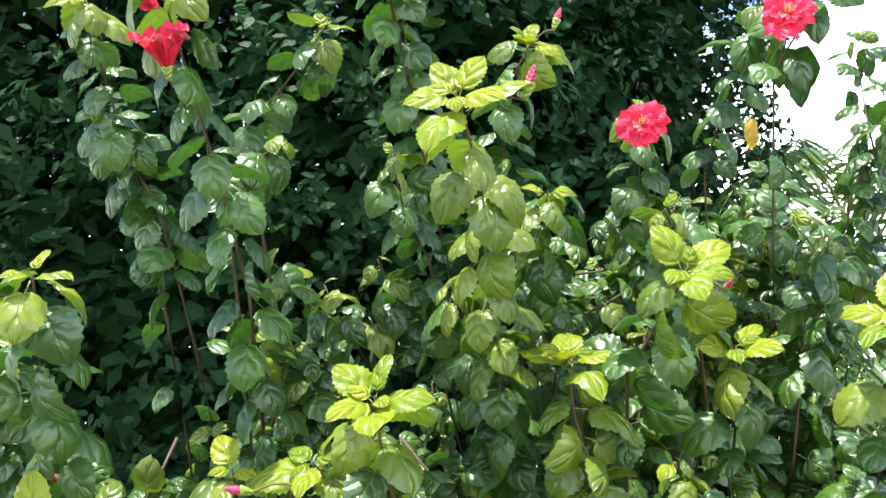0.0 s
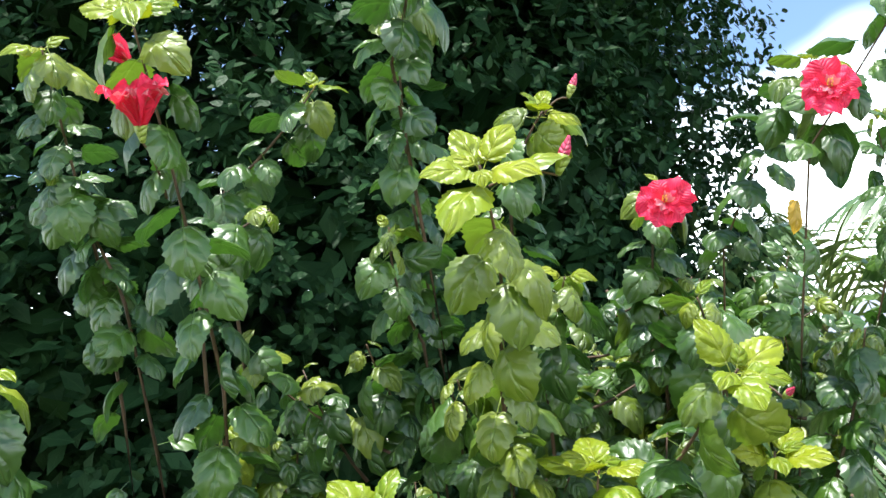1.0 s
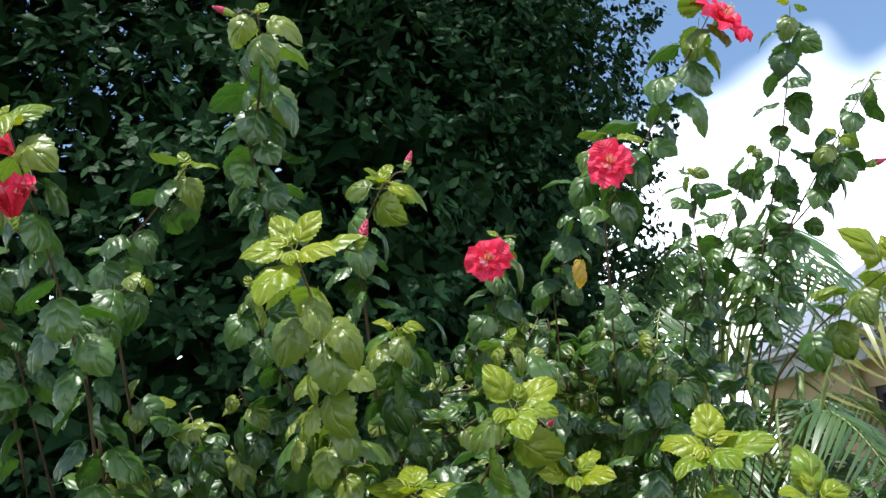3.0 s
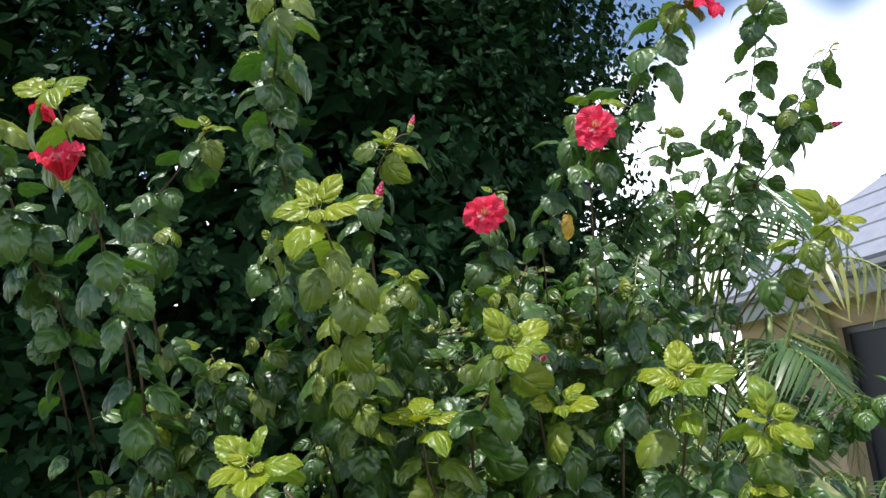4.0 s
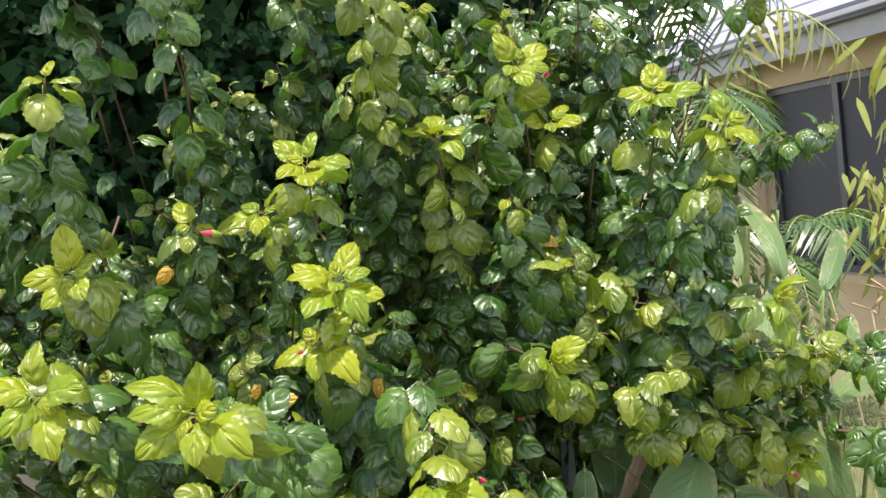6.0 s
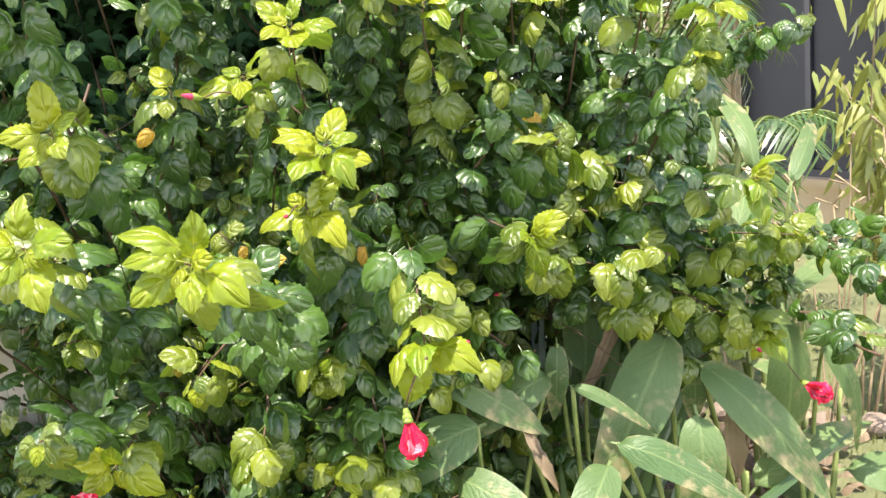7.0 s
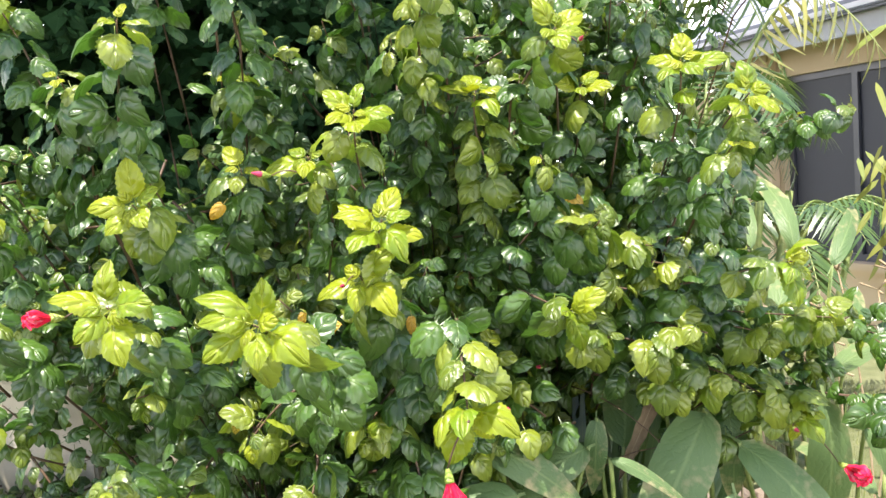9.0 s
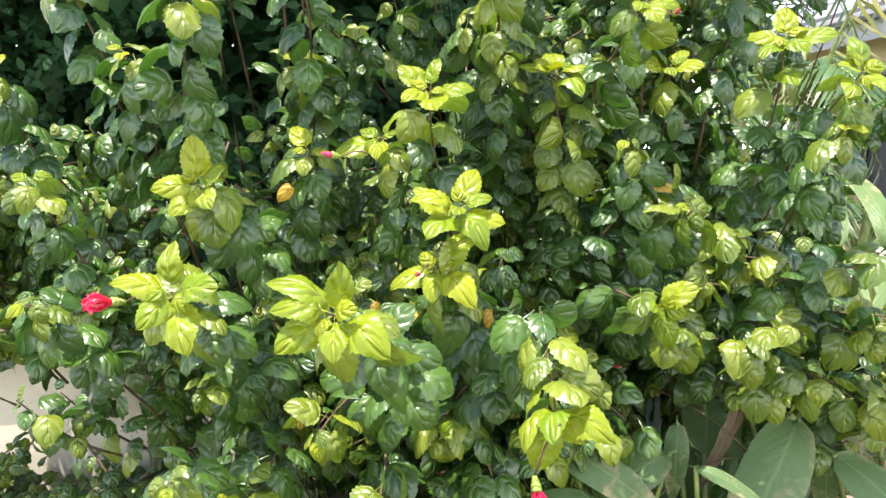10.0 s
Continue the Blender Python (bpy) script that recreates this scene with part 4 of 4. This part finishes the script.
canna_leaf(p3, (0.68, 1.62, 0.96), (0.57, 1.42, 0.77), 1.35, False, 10)
canna_leaf(p3, (0.49, 1.42, 0.78), (0.64, 1.28, 0.69), 0.90, False, 11)
canna_leaf(p3, (0.46, 1.40, 0.74), (0.40, 1.25, 0.67), 1.70, False, 12)
canna_leaf(p3, (0.59, 1.72, 1.00), (0.51, 1.62, 0.82), 0.70, True, 13)
canna_leaf(p4, (0.75, 1.60, 0.88), (0.88, 1.40, 0.70), 1.05, False, 14)
canna_leaf(p4, (0.70, 1.50, 0.79), (0.69, 1.38, 0.61), 1.30, False, 15)
canna_leaf(p4, (0.82, 1.62, 0.86), (0.82, 1.55, 0.59), 0.90, True, 16)
canna_leaf(p4, (0.75, 1.68, 0.93), (0.75, 1.60, 0.79), 1.50, False, 17)
canna_leaf(p5, (1.02, 1.72, 0.93), (1.04, 1.62, 0.61), 1.00, False, 18)
canna_leaf(p5, (1.16, 1.80, 0.82), (1.24, 1.70, 0.63), 0.70, False, 19)
canna_leaf(p5, (1.16, 1.90, 0.87), (1.32, 1.80, 0.81), 0.80, False, 20)
canna_leaf(p5, (1.13, 1.95, 0.93), (1.39, 1.95, 1.00), 0.70, False, 21)
canna_leaf(p6, (1.27, 2.20, 1.21), (1.49, 2.25, 1.42), 0.55, False, 22)
canna_leaf(p6, (1.15, 2.20, 1.26), (1.17, 2.25, 1.57), 0.60, False, 23)
canna_leaf(p6, (1.00, 2.15, 1.29), (1.04, 2.20, 1.51), 0.60, False, 24)
canna_leaf(p6, (1.04, 2.10, 1.07), (1.19, 2.15, 1.27), 0.90, False, 25)
canna_leaf(p6, (1.27, 2.10, 0.98), (1.37, 2.10, 1.12), 0.80, False, 26)
rc = random.Random(12)
for k in range(8):
    canna((0.1 + 0.17 * k, 1.95 + rc.gauss(0, 0.06), 0.05), 3, k + 3, rc.uniform(0.3, 0.55), (rc.gauss(0, 0.05), rc.gauss(-0.05, 0.05)))




def strap_grass(at, n, seed):
    r = random.Random(seed)
    tpl = blade(6, 0.018, 3, droop=0.5, fold=0.2, wave=0.0, broad=0.2, taper=0.7)
    mats = [np.array(placed(Vector(at) + Vector((r.gauss(0, 0.12), r.gauss(0, 0.07), 0)), (r.gauss(0, 0.35), r.gauss(-0.15, 0.3), 1), (r.gauss(0, 0.3), -1, 0.3), r.uniform(0.5, 0.95))) for k in range(n)]
    ob = new("strap_grass", swarm("strap_grass", tpl, mats, M_PALM))
    tagged(ob, "dark narrow strappy grass growing under the hibiscus", "grass", kind="stuff")


strap_grass((0.42, 1.98, 0.03), 160, 3)
right.stem(bend((0.40, 1.75, 1.08), (0.50, 1.66, 1.06), (0.62, 1.60, 1.03), 6), 0.0018, 0.001)
right.stem(bend((0.36, 1.72, 1.02), (0.46, 1.64, 0.98), (0.55, 1.58, 0.90), 6), 0.0018, 0.0012)
right.stem(bend((0.36, 1.75, 0.72), (0.46, 1.66, 0.84), (0.60, 1.60, 0.88), 6), 0.0018, 0.001)


# ---- low wall behind the shrubs ----
def low_wall():
    y0, y1, top = 2.30, 2.44, 1.10
    wall = thing("garden_wall", (-2.0, 2.37, 0), "low cream rendered garden wall with pale coping", "wall")
    for lo, hi, name in (((-3.6, y0, 0), (-1.46, y1, top - 0.05), "panel"), ((-1.12, y0, 0), (-0.15, y1, top - 0.05), "panel"), ((-1.46, y0 - 0.09, 0), (-1.12, y1 + 0.09, top + 0.01), "pillar")):
        keep(part(name, box(bmesh.new(), lo, hi, 0.008), M_WALL), wall)
    for lo, hi in (((-3.62, y0 - 0.05, top - 0.05), (-1.46, y1 + 0.05, top)), ((-1.12, y0 - 0.05, top - 0.05), (-0.13, y1 + 0.05, top)), ((-1.5, y0 - 0.13, top + 0.01), (-1.08, y1 + 0.13, top + 0.06))):
        keep(part("coping", box(bmesh.new(), lo, hi, 0.008), M_CAP, label="pale coping slab"), wall)


low_wall()


# ---- house ----
def house():
    x0, x1, y0, y1, eave = 2.83, 9.5, 3.4, 8.76, 2.50
    h = thing("house", (x0, y1, 0), "cream rendered house with grey hipped roof and dark window", "house")
    holes = [(4.95, 7.37, 0.55, 2.2)]
    # the garden side, built round its opening
    a, b, z0, z1 = holes[0]
    for lo, hi in (((x0, y0, 0), (x0 + 0.2, a, eave)), ((x0, b, 0), (x0 + 0.2, y1, eave)), ((x0, a, 0), (x0 + 0.2, b, z0)), ((x0, a, z1), (x0 + 0.2, b, eave)),
                   ((x0 + 0.2, y1 - 0.2, 0), (x1, y1, eave)), ((x0 + 0.2, y0, 0), (x1, y0 + 0.2, eave)), ((x1 - 0.2, y0 + 0.2, 0), (x1, y1 - 0.2, eave))):
        keep(part("wall", box(bmesh.new(), lo, hi), M_HOUSE), h)
    w = keep(part("window", box(bmesh.new(), (x0 + 0.06, a, z0), (x0 + 0.12, b, z0 + 0.06)), M_FRAME), h)
    pieces = [((x0 + 0.06, a, z1 - 0.06), (x0 + 0.12, b, z1))] + [((x0 + 0.06, y, z0 + 0.06), (x0 + 0.12, y + 0.06, z1 - 0.06)) for y in (a, a + 0.79, a + 1.58, b - 0.06)]
    def under(name, lo, hi, m, parent):
        ob = part(name, box(bmesh.new(), lo, hi), m)
        ob.parent = parent
        ob.location = -Vector(h.location) - Vector(parent.location)
        return ob
    for lo, hi in pieces:
        under("frame", lo, hi, M_FRAME, w)
    for k in range(3):
        under("pane", (x0 + 0.085, a + 0.06 + 0.79 * k, z0 + 0.06), (x0 + 0.095, min(a + 0.79 + 0.79 * k, b - 0.06), z1 - 0.06), M_GLASS, w)
    keep(part("sill", box(bmesh.new(), (x0 - 0.06, a - 0.05, z0 - 0.07), (x0 + 0.06, b + 0.05, z0 + 0.001), 0.006), M_HOUSE), h)
    keep(part("pillar", box(bmesh.new(), (x0 - 0.10, 7.43, 0), (x0 - 0.002, 7.95, eave), 0.006), M_HOUSE), h)
    # roof: four slopes over an overhang
    o = 0.32
    lo, hi = Vector((x0 - o, y0 - o, eave + 0.12)), Vector((x1 + o, y1 + o, eave + 0.12))
    run = (hi.y - lo.y) / 2
    ridge = [Vector((lo.x + run, lo.y + run, lo.z + run * 0.72)), Vector((hi.x - run, lo.y + run, lo.z + run * 0.72))]
    bm = bmesh.new()
    cs = [bm.verts.new(p) for p in ((lo.x, lo.y, lo.z), (hi.x, lo.y, lo.z), (hi.x, hi.y, lo.z), (lo.x, hi.y, lo.z))]
    rs = [bm.verts.new(p) for p in ridge]
    for f in ((cs[0], cs[1], rs[1], rs[0]), (cs[1], cs[2], rs[1]), (cs[2], cs[3], rs[0], rs[1]), (cs[3], cs[0], rs[0])):
        bm.faces.new(f)
    bm.faces.new(cs[::-1])
    roof = keep(part("roof", bm, M_ROOF), h)
    for k in range(1, 9):
        s = k * 0.28
        bm = bmesh.new()
        box(bm, (lo.x + s, lo.y + s + 0.02, lo.z + s * 0.72 - 0.004), (lo.x + s + 0.02, hi.y - s - 0.02, lo.z + s * 0.72 + 0.018))
        keep(part("tile_course", bm, M_ROOF), h)
    for lo2, hi2 in (((lo.x - 0.02, lo.y, eave - 0.11), (lo.x + 0.02, hi.y + 0.02, eave + 0.115)), ((lo.x + 0.02, hi.y - 0.02, eave - 0.11), (hi.x, hi.y + 0.02, eave + 0.115))):
        keep(part("fascia", box(bmesh.new(), lo2, hi2), M_FASCIA), h)
    # gutter body coloured dark as the shadow lines above and below its pale face
    for lo2, hi2 in (((lo.x - 0.13, lo.y, eave + 0.04), (lo.x - 0.022, hi.y + 0.13, eave + 0.15)), ((lo.x - 0.022, hi.y + 0.022, eave + 0.04), (hi.x, hi.y + 0.13, eave + 0.15))):
        keep(part("gutter", box(bmesh.new(), lo2, hi2, 0.02), M_GUTTER), h)
    keep(part("soffit", box(bmesh.new(), (lo.x + 0.021, lo.y, eave + 0.004), (hi.x, hi.y - 0.021, eave + 0.02)), M_FASCIA), h)
    keep(part("gutter_lip", box(bmesh.new(), (lo.x - 0.136, lo.y, eave + 0.072), (lo.x - 0.126, hi.y + 0.134, eave + 0.112), 0.003), M_FASCIA, label="pale gutter lip"), h)
    h.rotation_euler = (0, 0, radians(18))


house()


# ---- lawn, stones and litter ----
def grass():
    r = random.Random(31)
    tpl = blade(2, 0.06, 3, droop=0.3, fold=0.1, wave=0.0)
    mats = []
    for k in range(26000):
        x, y = r.uniform(1.2, 4.5), r.uniform(1.2, 5.2)
        if (x + 1.2) ** 2 / 2.9 ** 2 + (y - 2.6) ** 2 / 1.55 ** 2 < 0.97 or x > 2.7 and y > 3.4:
            continue
        a = r.uniform(0, 6.28)
        mats.append(np.array(placed((x, y, -0.005), (math.cos(a) * 0.6, math.sin(a) * 0.6, 1), (math.cos(a), math.sin(a), 0.4), r.uniform(0.02, 0.05))))
    ob = new("grass", swarm("grass", tpl, mats, M_GRASS))
    tagged(ob, "short dry green grass blades on the lawn", "grass", kind="stuff")


grass()


def edging():
    r = random.Random(8)
    for k in range(9):
        x = 1.1 + 0.17 * k
        bm = bmesh.new()
        bmesh.ops.create_icosphere(bm, subdivisions=2, radius=1.0)
        for v in bm.verts:
            v.co *= 1 + 0.25 * noise.noise(v.co * 1.3 + Vector((k * 5, 0, 0)))
            v.co = Vector((v.co.x * 0.085, v.co.y * 0.07, v.co.z * 0.05))
        ob = part("edging_stone", bm, M_STONE)
        ob.location = (x, 3.25 + 0.1 * math.sin(k) - 0.05 * k, 0.03)
        ob.rotation_euler = (0, 0, r.uniform(0, 3))
        tagged(ob, "rough tan edging stone between bed and lawn", "stone", "bed edging")


edging()


def litter():
    r = random.Random(19)
    mats = []
    for k in range(900):
        p = (r.uniform(-1.6, 1.75), r.uniform(1.15, 3.0), r.uniform(0.07, 0.12))
        mats.append(np.array(placed(p, (r.gauss(0, 1), r.gauss(0, 1), r.gauss(0, 0.2)), (r.gauss(0, 0.4), r.gauss(0, 0.4), 1), r.uniform(0.03, 0.09))))
    ob = new("leaf_litter", swarm("leaf_litter", FILL[0], mats, M_DRY))
    tagged(ob, "dry brown fallen leaves lying on the garden bed", "leaf litter", kind="stuff")


litter()
